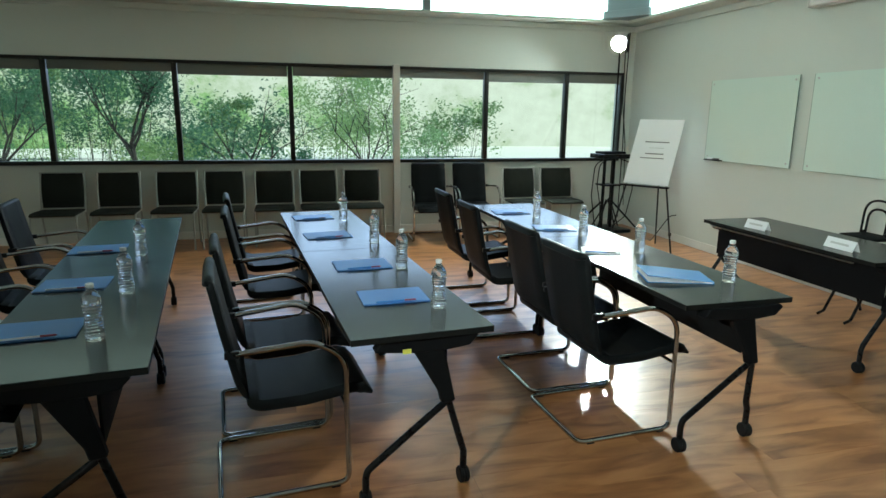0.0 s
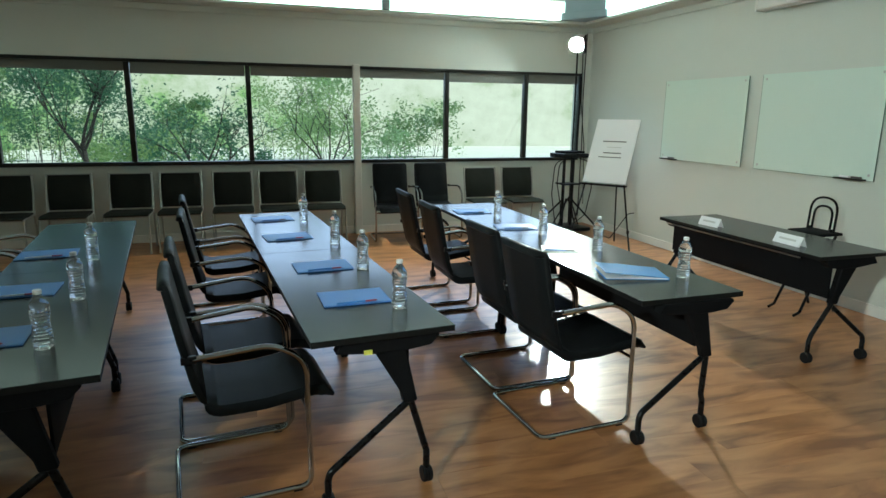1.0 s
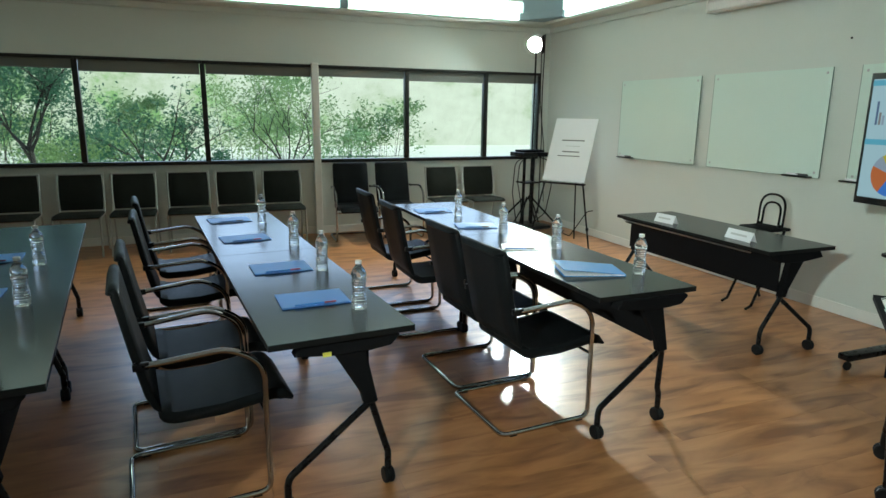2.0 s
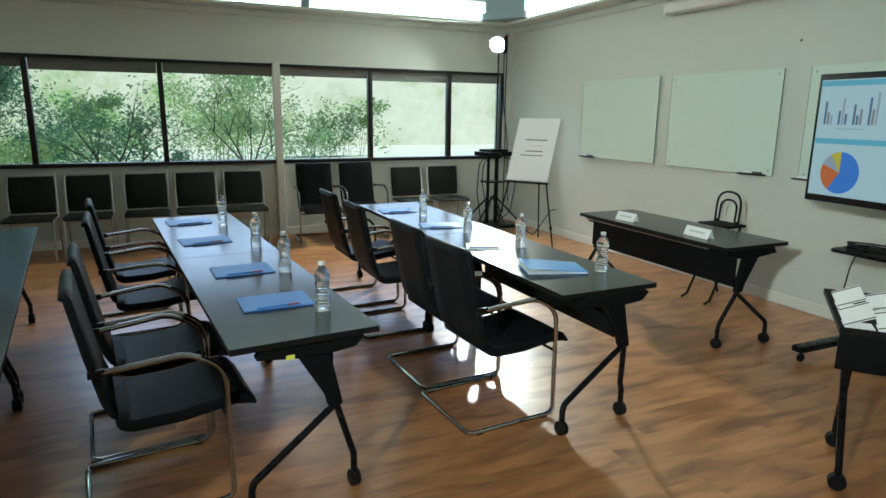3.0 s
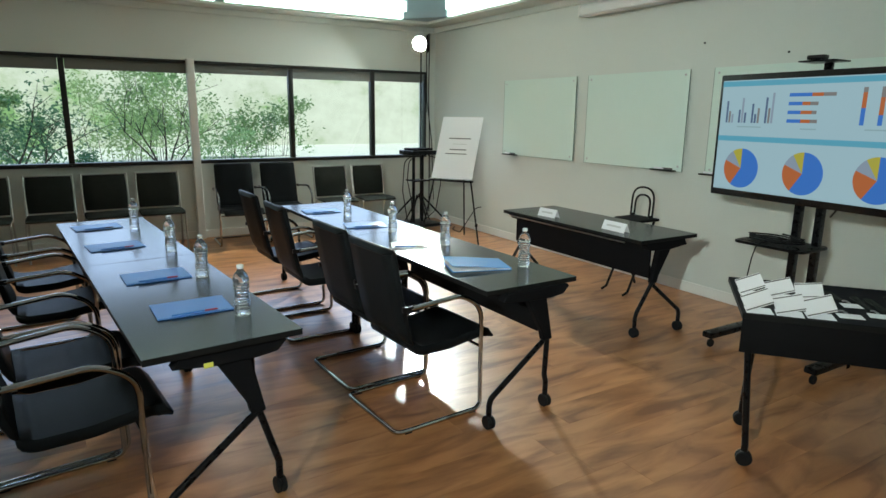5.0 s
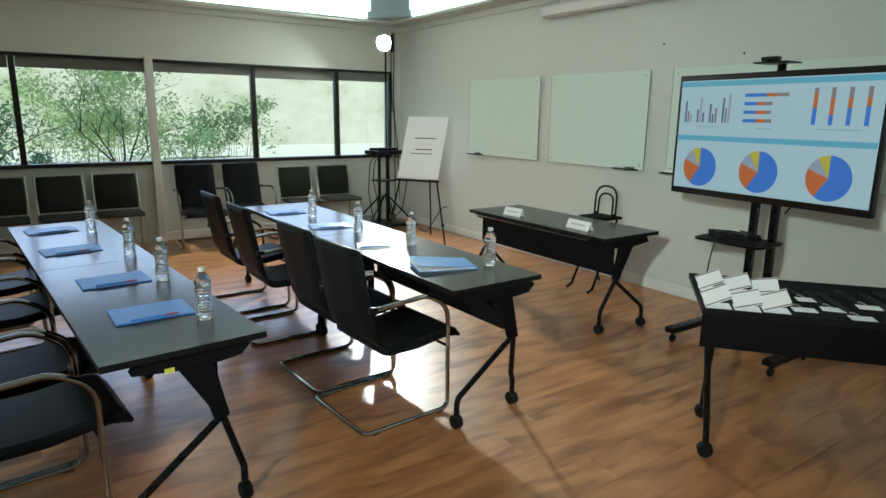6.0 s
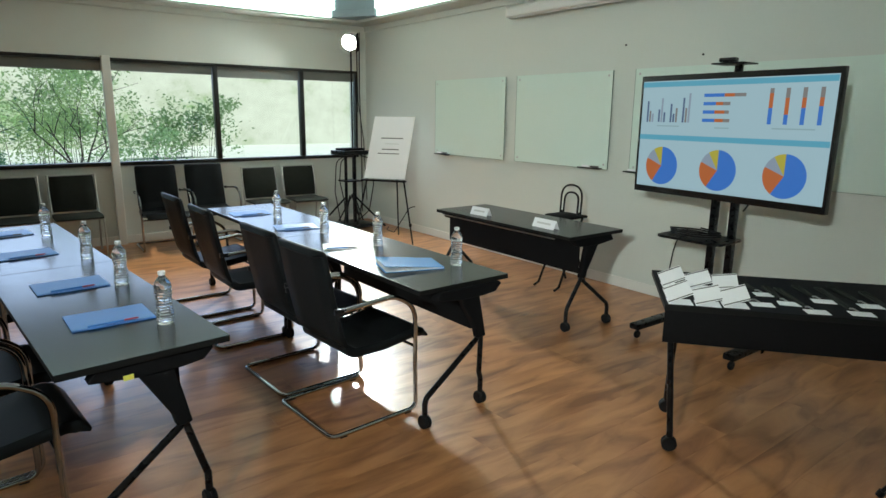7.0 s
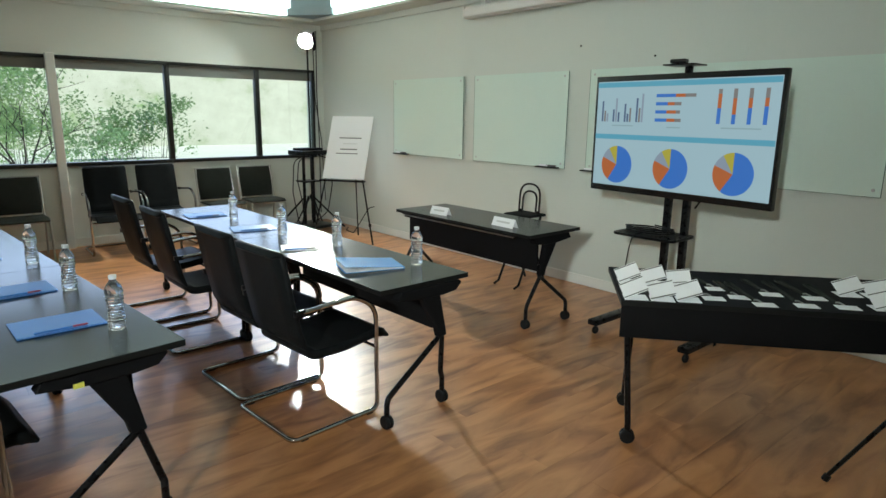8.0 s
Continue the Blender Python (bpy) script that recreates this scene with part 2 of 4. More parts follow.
def pad(side, width, thick, bm=None, corner=0.0):
    """A cushion: a side curve of (x, z), given thickness and rounded edges across y."""
    bm = bm or bmesh.new()
    pts = [Vector((x, 0, z)) for x, z in side]
    rows = []
    edge = [(-1, 0.0, 0.12), (-0.985, 0.35, 0.4), (-0.95, 0.5, 0.5), (-0.5, 0.5, 0.5), (0, 0.5, 0.5), (0.5, 0.5, 0.5), (0.95, 0.5, 0.5), (0.985, 0.35, 0.4), (1, 0.0, 0.12)]
    n = len(pts)
    for i, p in enumerate(pts):
        d = (pts[min(i + 1, n - 1)] - pts[max(i - 1, 0)]).normalized()
        nrm = Vector((-d.z, 0, d.x))
        endk = min(1.0, 0.35 + 0.65 * min(i, n - 1 - i) / 1.5)
        wk = 1 - 0.05 * (1 - endk)
        run = sum((b - a).length for a, b in zip(pts[:i + 1], pts[1:i + 1]))
        if run < corner:
            wk = 1 - 2 * (corner - math.sqrt(corner ** 2 - (corner - run) ** 2)) / width
        top = [bm.verts.new(p + nrm * thick * u * endk + Vector((0, y * width / 2 * wk, 0))) for y, u, _ in edge]
        bot = [bm.verts.new(p - nrm * thick * u * endk + Vector((0, y * width / 2 * wk, 0))) for y, u, _ in edge[1:-1]]
        rows.append(top + bot[::-1])
    m = len(rows[0])
    for a, b in zip(rows, rows[1:]):
        for k in range(m):
            bm.faces.new((a[k], a[(k + 1) % m], b[(k + 1) % m], b[k]))
    bm.faces.new(rows[0][::-1])
    bm.faces.new(rows[-1])
    return bm


# ---- room ----
def wall(name, label, pieces, material=PAINT):
    bm = None
    for p in pieces:
        bm = box(*p, bm=bm)
    return tagged(link(name, bm, material), label, "wall", kind="structure")


T = 0.22
wall("wall_north", "pale grey painted wall with a long ribbon window", [
    (LEFT_X - T, WIN_Y, -0.3, RIGHT_X + T, WIN_Y + T, SILL_Z),
    (LEFT_X - T, WIN_Y, HEAD_Z, RIGHT_X + T, WIN_Y + T, 3.3),
    (4.755, WIN_Y, SILL_Z, RIGHT_X + T, WIN_Y + T, HEAD_Z),
    (LEFT_X - T, WIN_Y, SILL_Z, LEFT_X + 0.1, WIN_Y + T, HEAD_Z)])
wall("wall_east", "pale grey painted wall hung with glass boards", [(RIGHT_X, BACK_Y, -0.3, RIGHT_X + T, WIN_Y, 3.3)])
wall("wall_west", "plain pale grey painted wall", [(LEFT_X - T, BACK_Y, -0.3, LEFT_X, WIN_Y, 3.3)])
wall("wall_south", "plain pale grey painted wall", [(LEFT_X - T, BACK_Y - T, -0.3, RIGHT_X + T, BACK_Y, 3.3)])
tagged(link("ceiling", box(LEFT_X - T, BACK_Y - T, CEIL_Z + 0.18, RIGHT_X + T, WIN_Y + T, CEIL_Z + 0.4), CEILING), "white painted flat ceiling", "ceiling", kind="structure")
tagged(link("trim", box(LEFT_X, WIN_Y - 0.31, CROWN_Z - 0.035, RIGHT_X - 0.31, WIN_Y, CROWN_Z, 0.008), PAINT), "painted cove ledge along the top of the wall", "moulding", kind="structure")
tagged(link("trim", box(RIGHT_X - 0.31, BACK_Y, CROWN_Z - 0.035, RIGHT_X, WIN_Y, CROWN_Z, 0.008), PAINT), "painted cove ledge along the top of the wall", "moulding", kind="structure")
tagged(link("trim", box(LEFT_X, WIN_Y - 0.04, CROWN_Z - 0.11, RIGHT_X - 0.04, WIN_Y, CROWN_Z - 0.036, 0.012), PAINT), "slim painted crown moulding below the cove", "moulding", kind="structure")
tagged(link("trim", box(RIGHT_X - 0.04, BACK_Y, CROWN_Z - 0.11, RIGHT_X, WIN_Y, CROWN_Z - 0.036, 0.012), PAINT), "slim painted crown moulding below the cove", "moulding", kind="structure")
for p in ((LEFT_X, WIN_Y - 0.014, 0.004, RIGHT_X - 0.014, WIN_Y, 0.10), (RIGHT_X - 0.014, BACK_Y, 0.004, RIGHT_X, WIN_Y, 0.10)):
    tagged(link("baseboard", box(*p, bevel=0.004), WHITE_TRIM), "white painted skirting board along the wall", "baseboard", kind="structure")
tagged(link("trim", box(1.40, WIN_Y - 0.07, 0.0, 1.49, WIN_Y + 0.02, HEAD_Z + 0.02, bevel=0.006), WHITE_TRIM), "slim white painted post between two windows", "post", kind="structure")

# windows: bays between the mullions
MULLIONS = [-4.8, -4.03, -2.66, -1.255, 0.10, 1.445, 2.695, 3.88, 4.755]
for i, (a, b) in enumerate(zip(MULLIONS, MULLIONS[1:])):
    w = thing("window_%d" % (i + 1), "dark-framed fixed window with a grey roller blind drawn up", "window", kind="structure")
    fy0, fy1 = WIN_Y - 0.012, WIN_Y + 0.07
    part("window_frame", box(a - 0.03, fy0, SILL_Z + 0.035, a + 0.03, fy1, HEAD_Z - 0.035, 0.004), DARK_FRAME, w)
    part("window_frame", box(a, fy0, HEAD_Z - 0.035, b, fy1, HEAD_Z + 0.003, 0.004), DARK_FRAME, w)
    part("window_sill", box(a, fy0 - 0.02, SILL_Z - 0.01, b, fy1, SILL_Z + 0.035, 0.005), DARK_FRAME, w)
    pane = part("pane", box(a + 0.03, WIN_Y + 0.045, SILL_Z + 0.035, b - 0.03, WIN_Y + 0.051, HEAD_Z - 0.035), GLASS, w, smooth=False)
    pane.visible_shadow = False
    drop = 2.055 + 0.012 * ((i * 7) % 3 - 1)
    bl = prism([(WIN_Y + 0.018, drop), (WIN_Y + 0.022, drop), (WIN_Y + 0.022, HEAD_Z - 0.03), (WIN_Y + 0.018, HEAD_Z - 0.03)], "x", a + 0.034, b - 0.034)
    bd = part("roller_blind", bl, BLIND, w, "grey roller blind drawn almost fully up")
    part("bottom_bar", tube([(a + 0.034, WIN_Y + 0.02, drop), (b - 0.034, WIN_Y + 0.02, drop)], 0.007, 6), BLIND, bd)
part("window_frame", box(4.725, WIN_Y - 0.012, SILL_Z + 0.035, 4.757, WIN_Y + 0.07, HEAD_Z - 0.035, 0.004), DARK_FRAME, bpy.data.objects["window_8"])

part("chain_cover", prism([(4.742, 2.04), (4.755, 1.62), (4.74, 1.62), (4.715, 1.80), (4.70, 2.04)], "y", WIN_Y - 0.03, WIN_Y - 0.014), DARK_FRAME, bpy.data.objects["window_8"])

# cove lights behind the crown, with a gap and a dark corner
def cove(x0, y0, x1, y1):
    c = thing("cove_light", "lit white linear cove light above the crown moulding", "light", "cove lights")
    part("diffuser", box(x0, y0, CROWN_Z + 0.012, x1, y1, CROWN_Z + 0.24, 0.01), STRIP, c, "glowing white diffuser")
    part("housing", box(x0, y0, CROWN_Z + 0.244, x1, y1, CEIL_Z + 0.178, 0.0), PALE_PLASTIC, c)
for x0, x1 in ((-4.4, -1.45), (-1.40, 1.735), (1.845, 4.28)):
    cove(x0, WIN_Y - 0.30, x1, WIN_Y - 0.05)
for y0, y1 in ((-2.8, 1.0), (1.06, 4.2), (4.26, 7.50)):
    cove(RIGHT_X - 0.30, y0, RIGHT_X - 0.05, y1)
j = thing("light_joint", "blue-grey joint between two cove lights", "light fitting")
part("housing", box(1.74, WIN_Y - 0.305, CROWN_Z + 0.003, 1.84, WIN_Y - 0.045, CEIL_Z + 0.178, 0.008), DUCT, j)
v = thing("air_vent", "dark blue-grey housing in the ceiling corner", "vent")


def corner_piece(inset, z0, z1):
    a, b = 4.22 + inset, 7.44 + inset
    return prism([(a, 8.225), (a, 7.93), (4.58 + inset * 0.6, b), (4.865, b), (4.865, 8.225)], "z", z0, z1, 0.006)


part("housing", corner_piece(0.05, CROWN_Z + 0.10, CEIL_Z + 0.178), DUCT, v, smooth=False)
part("rim", corner_piece(0.0, CROWN_Z + 0.003, CROWN_Z + 0.098), DUCT, v, smooth=False)


# ---- outside ----
tagged(link("ground", box(-90, WIN_Y + T, -0.5, 110, 140, -0.3), CONCRETE), "pale sunlit concrete ground outside", "ground", kind="structure")


def backdrop_mat():
    m = bpy.data.materials.new("self-lit hillside")
    m.use_nodes = True
    n, l = m.node_tree.nodes, m.node_tree.links
    n.remove(n["Principled BSDF"])
    co, mp = n.new("ShaderNodeTexCoord"), n.new("ShaderNodeMapping")
    mp.inputs["Scale"].default_value = (0.42, 1, 0.5)
    l.new(co.outputs["Object"], mp.inputs["Vector"])
    a, b = n.new("ShaderNodeTexNoise"), n.new("ShaderNodeTexNoise")
    a.inputs["Scale"].default_value, a.inputs["Detail"].default_value, a.inputs["Roughness"].default_value = 1.0, 8, 0.68
    b.inputs["Scale"].default_value, b.inputs["Detail"].default_value = 0.25, 2
    for k in (a, b):
        l.new(mp.outputs["Vector"], k.inputs["Vector"])
    sep = n.new("ShaderNodeSeparateXYZ")
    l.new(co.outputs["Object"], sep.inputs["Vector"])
    # paler towards the right: glare and haze put into the colour
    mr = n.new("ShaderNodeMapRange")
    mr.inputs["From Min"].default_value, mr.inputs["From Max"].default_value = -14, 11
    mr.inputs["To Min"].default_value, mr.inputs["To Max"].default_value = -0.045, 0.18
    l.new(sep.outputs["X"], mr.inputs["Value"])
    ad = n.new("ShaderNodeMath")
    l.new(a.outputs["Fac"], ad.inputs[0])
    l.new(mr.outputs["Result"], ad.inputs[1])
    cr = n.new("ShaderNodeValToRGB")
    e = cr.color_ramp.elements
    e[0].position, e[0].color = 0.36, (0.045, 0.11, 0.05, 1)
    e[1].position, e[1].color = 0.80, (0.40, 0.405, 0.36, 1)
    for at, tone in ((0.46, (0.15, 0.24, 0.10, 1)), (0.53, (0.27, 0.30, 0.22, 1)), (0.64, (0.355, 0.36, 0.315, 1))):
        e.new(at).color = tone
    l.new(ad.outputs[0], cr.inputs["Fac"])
    # daylight on the hillside is put in as emission
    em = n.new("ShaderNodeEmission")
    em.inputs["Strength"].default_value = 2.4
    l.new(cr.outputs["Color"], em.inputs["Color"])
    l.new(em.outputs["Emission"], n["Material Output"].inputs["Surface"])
    return m


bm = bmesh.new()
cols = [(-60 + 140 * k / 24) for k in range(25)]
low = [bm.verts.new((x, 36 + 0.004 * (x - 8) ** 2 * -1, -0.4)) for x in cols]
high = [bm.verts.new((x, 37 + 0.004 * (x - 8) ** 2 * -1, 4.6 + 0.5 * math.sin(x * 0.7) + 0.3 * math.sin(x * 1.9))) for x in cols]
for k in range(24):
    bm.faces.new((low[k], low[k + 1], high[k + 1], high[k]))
tagged(link("backdrop", bm, backdrop_mat()), "self-lit green and pale hillside in the distance", "hillside", kind="structure")


def leaf_mesh(name, centres, material, parent, rnd, s0=0.016, s1=0.055):
    verts, faces = [], []
    for c in centres:
        a = Vector((rnd.gauss(0, 1), rnd.gauss(0, 1), rnd.gauss(0, 0.7))).normalized()
        b = a.orthogonal().normalized()
        b = (b + a.cross(b) * rnd.uniform(-1, 1)).normalized()
        s = rnd.uniform(s0, s1)
        i = len(verts)
        verts += [c - a * s, c - a * s * 0.2 + b * s * 0.42, c + a * s, c - a * s * 0.2 - b * s * 0.42]
        faces.append((i, i + 1, i + 2, i + 3))
    me = bpy.data.meshes.new(name)
    me.from_pydata([tuple(q) for q in verts], [], faces)
    me.materials.append(material)
    ob = new(name, me)
    ob.parent = parent
    return ob


def branches(rnd, wood, p, d, length, r, depth, tips, last=3):
    pts, rad = [p], [r]
    for k in range(4):
        d = (d + Vector((rnd.uniform(-1, 1), rnd.uniform(-1, 1), rnd.uniform(-0.4, 0.6))) * 0.2).normalized()
        p = p + d * length / 4
        pts.append(p)
        rad.append(max(0.003, r * (1 - 0.15 * (k + 1))))
    tube(pts, rad, 5, bm=wood)
    if depth >= 2:
        tips.extend(pts[1:])
    if depth >= last:
        return
    for _ in range(3):
        side = Vector((rnd.uniform(-1, 1), rnd.uniform(-0.8, 0.8), rnd.uniform(-0.15, 0.9))).normalized()
        branches(rnd, wood, pts[rnd.choice((2, 3, 4))], (d * 0.65 + side * 0.8).normalized(), length * rnd.uniform(0.5, 0.72), r * 0.5, depth + 1, tips, last)


def tree(x, y, fork, limbs, reach, leaves, material, seed, loose=0.13, r=0.05, label="slender broad-leaved tree outside the windows"):
    rnd = random.Random(seed)
    t = thing("tree", label, "tree", "trees outside", m=pose(x, y, -0.3))
    wood, tips = bmesh.new(), []
    top = Vector((rnd.uniform(-0.06, 0.06), 0, fork))
    tube([(0, 0, -0.05), (0.02, 0.01, fork * 0.5), top], [r * 1.3, r, r * 0.85], 8, bm=wood)
    for k in range(limbs):
        a = 2 * math.pi * (k + rnd.uniform(-0.25, 0.25)) / limbs
        d = Vector((math.cos(a) * 0.75, math.sin(a) * 0.5, rnd.uniform(0.75, 1.2))).normalized()
        branches(rnd, wood, top - Vector((0, 0, rnd.uniform(0, 0.3) * min(1, fork))), d, reach * rnd.uniform(0.8, 1.15), r * 0.55, 1, tips)
    part("trunk", wood, BARK, t)
    cs = [rnd.choice(tips) + Vector((rnd.gauss(0, loose), rnd.gauss(0, loose), rnd.gauss(0, loose))) for _ in range(int(leaves * 1.5))]
    leaf_mesh("crown", [c for c in cs if c.z > 0.15], material, t, rnd)
    return t


def bush(x, y, width, height, clumps, leaves, material, seed, label="leafy shrub outside the windows", size=1.0):
    rnd = random.Random(seed)
    t = thing("shrub", label, "shrub", "shrubs outside", m=pose(x, y, -0.3))
    wood, cs = bmesh.new(), []
    for k in range(clumps):
        c = Vector((rnd.uniform(-0.5, 0.5) * width, rnd.uniform(-0.4, 0.4), rnd.uniform(0.25, 1.0) * height))
        tube([(c.x * 0.75, 0, 0.01), (c.x * 0.85 + rnd.uniform(-0.1, 0.1), c.y * 0.8, c.z * 0.6), tuple(c)], [0.008, 0.006, 0.003], 5, bm=wood)
        rr = rnd.uniform(0.12, 0.3) * (1.1 - 0.4 * c.z / height) * min(2.2, height) ** 0.6
        cs += [c + Vector((rnd.gauss(0, rr), rnd.gauss(0, rr), rnd.gauss(0, rr * 0.8))) for _ in range(int(leaves * 1.2) // clumps)]
    tube([(-width * 0.4, 0, 0.008), (width * 0.4, 0, 0.008)], 0.012, 6, bm=wood)
    part("stems", wood, BARK, t)
    leaf_mesh("leaves", [c for c in cs if c.z > 0.0], material, t, rnd, 0.026 * size, 0.058 * size)
    return t


tree(-2.62, 12.2, 1.35, 5, 1.15, 2200, LEAF, 3, label="tree with a fan of dark limbs outside the windows")
tree(-0.75, 11.8, 0.7, 5, 0.95, 1400, LEAF, 5, loose=0.16, label="dense dark-leaved young tree outside the windows")
tree(1.62, 12.4, 0.8, 5, 1.2, 800, LEAF_PALE, 8, r=0.04, label="thin many-stemmed tree with sparse leaves")
tree(-5.0, 13.0, 1.0, 5, 1.3, 3000, LEAF, 21)
bush(-4.2, 17.0, 3.8, 3.6, 20, 7500, LEAF, 31, "tall dark-green shrub mass outside the windows")
bush(-2.0, 15.0, 2.6, 1.3, 12, 3600, LEAF_PALE, 33, "low yellow-green shrubs outside the windows")
bush(1.25, 16.0, 1.9, 3.3, 16, 3600, LEAF_PALE, 35, "tall light-green shrub outside the windows")
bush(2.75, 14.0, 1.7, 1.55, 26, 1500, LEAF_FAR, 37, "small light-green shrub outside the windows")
bush(-7.4, 16.0, 2.6, 2.8, 10, 3600, LEAF_PALE, 39)
bush(-7.0, 21.0, 7.0, 1.7, 22, 5200, LEAF_PALE, 45, "low yellow-green hedge outside the windows")
bush(-2.6, 20.0, 3.4, 1.5, 14, 2200, LEAF, 47, "low dark-green hedge outside the windows")
# far clumps, their paler leaf colour stands for haze
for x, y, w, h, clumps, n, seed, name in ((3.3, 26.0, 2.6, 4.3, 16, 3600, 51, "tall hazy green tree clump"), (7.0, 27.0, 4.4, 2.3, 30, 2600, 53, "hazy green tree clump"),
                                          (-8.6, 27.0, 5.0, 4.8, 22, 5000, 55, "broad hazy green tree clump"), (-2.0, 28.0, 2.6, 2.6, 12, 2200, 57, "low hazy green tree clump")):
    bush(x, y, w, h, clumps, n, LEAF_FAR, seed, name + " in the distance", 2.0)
bush(2.3, 12.0, 2.6, 1.15, 9, 900, LEAF, 41, "low sparse shrubs below the window sill")
bush(-0.2, 12.5, 1.6, 1.2, 8, 900, LEAF, 43, "low sparse shrubs below the window sill")

# ---- tables ----
def caster(parent, x, y, r=0.037, name="caster"):
    c = part(name, lathe([(0.006, -0.010), (r * 0.86, -0.010), (r, -0.004), (r, 0.007), (r * 0.9, 0.010), (r * 0.9, 0.014), (r, 0.017), (r, 0.028), (r * 0.86, 0.034), (0.006, 0.034)], 16), RUBBER, parent)
    c.matrix_basis = pose(x - 0.012, y, r, 0, 90, 0) @ pose(0, 0, 0.0)
    c2 = part("fork", prism([(-0.016, 0.0), (0.016, 0.0), (0.014, 0.04), (-0.014, 0.04)], "x", -0.006, 0.006, 0.002), BLACK_METAL, c)
    c2.matrix_basis = pose(0, 0, 0.01, 0, -90, 0) @ pose(0, 0, 0.0)
    return c


def folding_table(m, length=1.64, depth=0.61, label="", diag=0.06, straight=0.50, sticker=False, panel_low=0.42, strip=False, panel_x=0.425, top=None, inset=0.05, shift=0.0, splay=0.05, slim=False):
    """x runs across from the seat side, y along the table."""
    t = thing("folding_table", label, "table", "flip-top tables", m=m)
    tt = part("tabletop", box(0, 0, TABLE_Z - 0.0035, depth, length, TABLE_Z, 0.001), top or LAMINATE, t, "black top" if top else "charcoal laminate top", smooth=False)
    part("core", box(0.0005, 0.0005, TABLE_Z - 0.027, depth - 0.0005, length - 0.0005, TABLE_Z - 0.0037, 0.002), EDGE, tt, smooth=False)
    for end in (0, 1):
        y = inset if not end else length - inset
        s = 1 if not end else -1
        part("bracket", prism([(u + shift * 0.4, w) for u, w in ((0.10, 0.665), (0.13, 0.71), (0.535, 0.71), (0.55, 0.695), (0.51, 0.655), (0.42, 0.645), (0.27, 0.645))], "y", y - 0.03, y + 0.03, 0.004), BLACK_PANEL, t, smooth=False)
        out = y - s * splay
        if slim:
            # plain straight legs set behind a deep front panel
            paths = ([(0.652, 0.5 * y + 0.5 * (0.0 if not end else length), 0.66), (straight - 0.004, y, 0.10), (straight, y, 0.052)],
                     [(0.60, y, 0.66), (diag + 0.01, out, 0.13), (diag, out, 0.052)])
        else:
            part("column", prism([(u + shift, w) for u, w in ((0.265, 0.65), (0.40, 0.65), (0.452, 0.405), (0.392, 0.40), (0.38, 0.45))], "y", y - 0.022, y + 0.022, 0.006), BLACK_PANEL, t, smooth=False)
            paths = ([(0.415 + shift, y, 0.45), (0.43 + shift, y, 0.39), (straight - 0.012, y, 0.19), (straight, y, 0.15), (straight, y, 0.052)],
                     [(0.43 + shift, y + s * 0.012, 0.40), (diag + 0.008, out, 0.165), (diag, out, 0.13), (diag, out, 0.052)])
        for path, bend in zip(paths, (0.03, 0.05)):
            part("leg", tube(rounded(path, bend), 0.0155, 10), BLACK_METAL, t)
        for cx, cy in ((diag, out), (straight, y)):
            caster(t, cx, cy)
    gap = 0.10 if panel_x < 0.44 else 0.03 if panel_x < 0.5 else 0.004
    part("modesty_panel", box(panel_x, gap, panel_low, panel_x + 0.012, length - gap, 0.708, 0.003), BLACK_PANEL, t)
    part("beam", box(0.30, 0.14, 0.655, 0.36, length - 0.14, 0.70, 0.004), BLACK_METAL, t)
    if strip:
        part("panel_strip", box(0.60, 0.10, TABLE_Z - 0.042, 0.612, length - 0.16, TABLE_Z - 0.034, 0.001), STEEL, t, "thin grey metal strip")
    if sticker:
        part("sticker", box(0.215, 0.015, 0.649, 0.25, 0.0195, 0.668), YELLOW, t, "small yellow sticker")
    return t


ROWS = {"left": (-1.097, 2.116, 6.4), "middle": (0.216, 2.283, 4.9), "right": (1.797, 2.405, 0.9)}
for key, (x, y, a) in ROWS.items():
    base = pose(x, y, 0, 0, 0, a)
    for k in (0, 1):
        folding_table(base @ pose(0, (1.661 if key == "right" else 1.646) * k, 0), sticker=(key == "middle" and k == 0), length=1.64 if key != "right" else 1.655,
                      label="charcoal flip-top table on black castered Y legs", inset=0.018 if key == "right" else 0.05,
                      straight=0.435 if key == "right" else 0.50, diag=0.01 if key == "right" else 0.05)
folding_table(pose(4.10, 4.555, 0, 0, 0, 180), label="charcoal speakers' flip-top table with a black modesty panel", diag=0.155, straight=0.575, panel_low=0.44, strip=True, inset=0.035, panel_x=0.462)


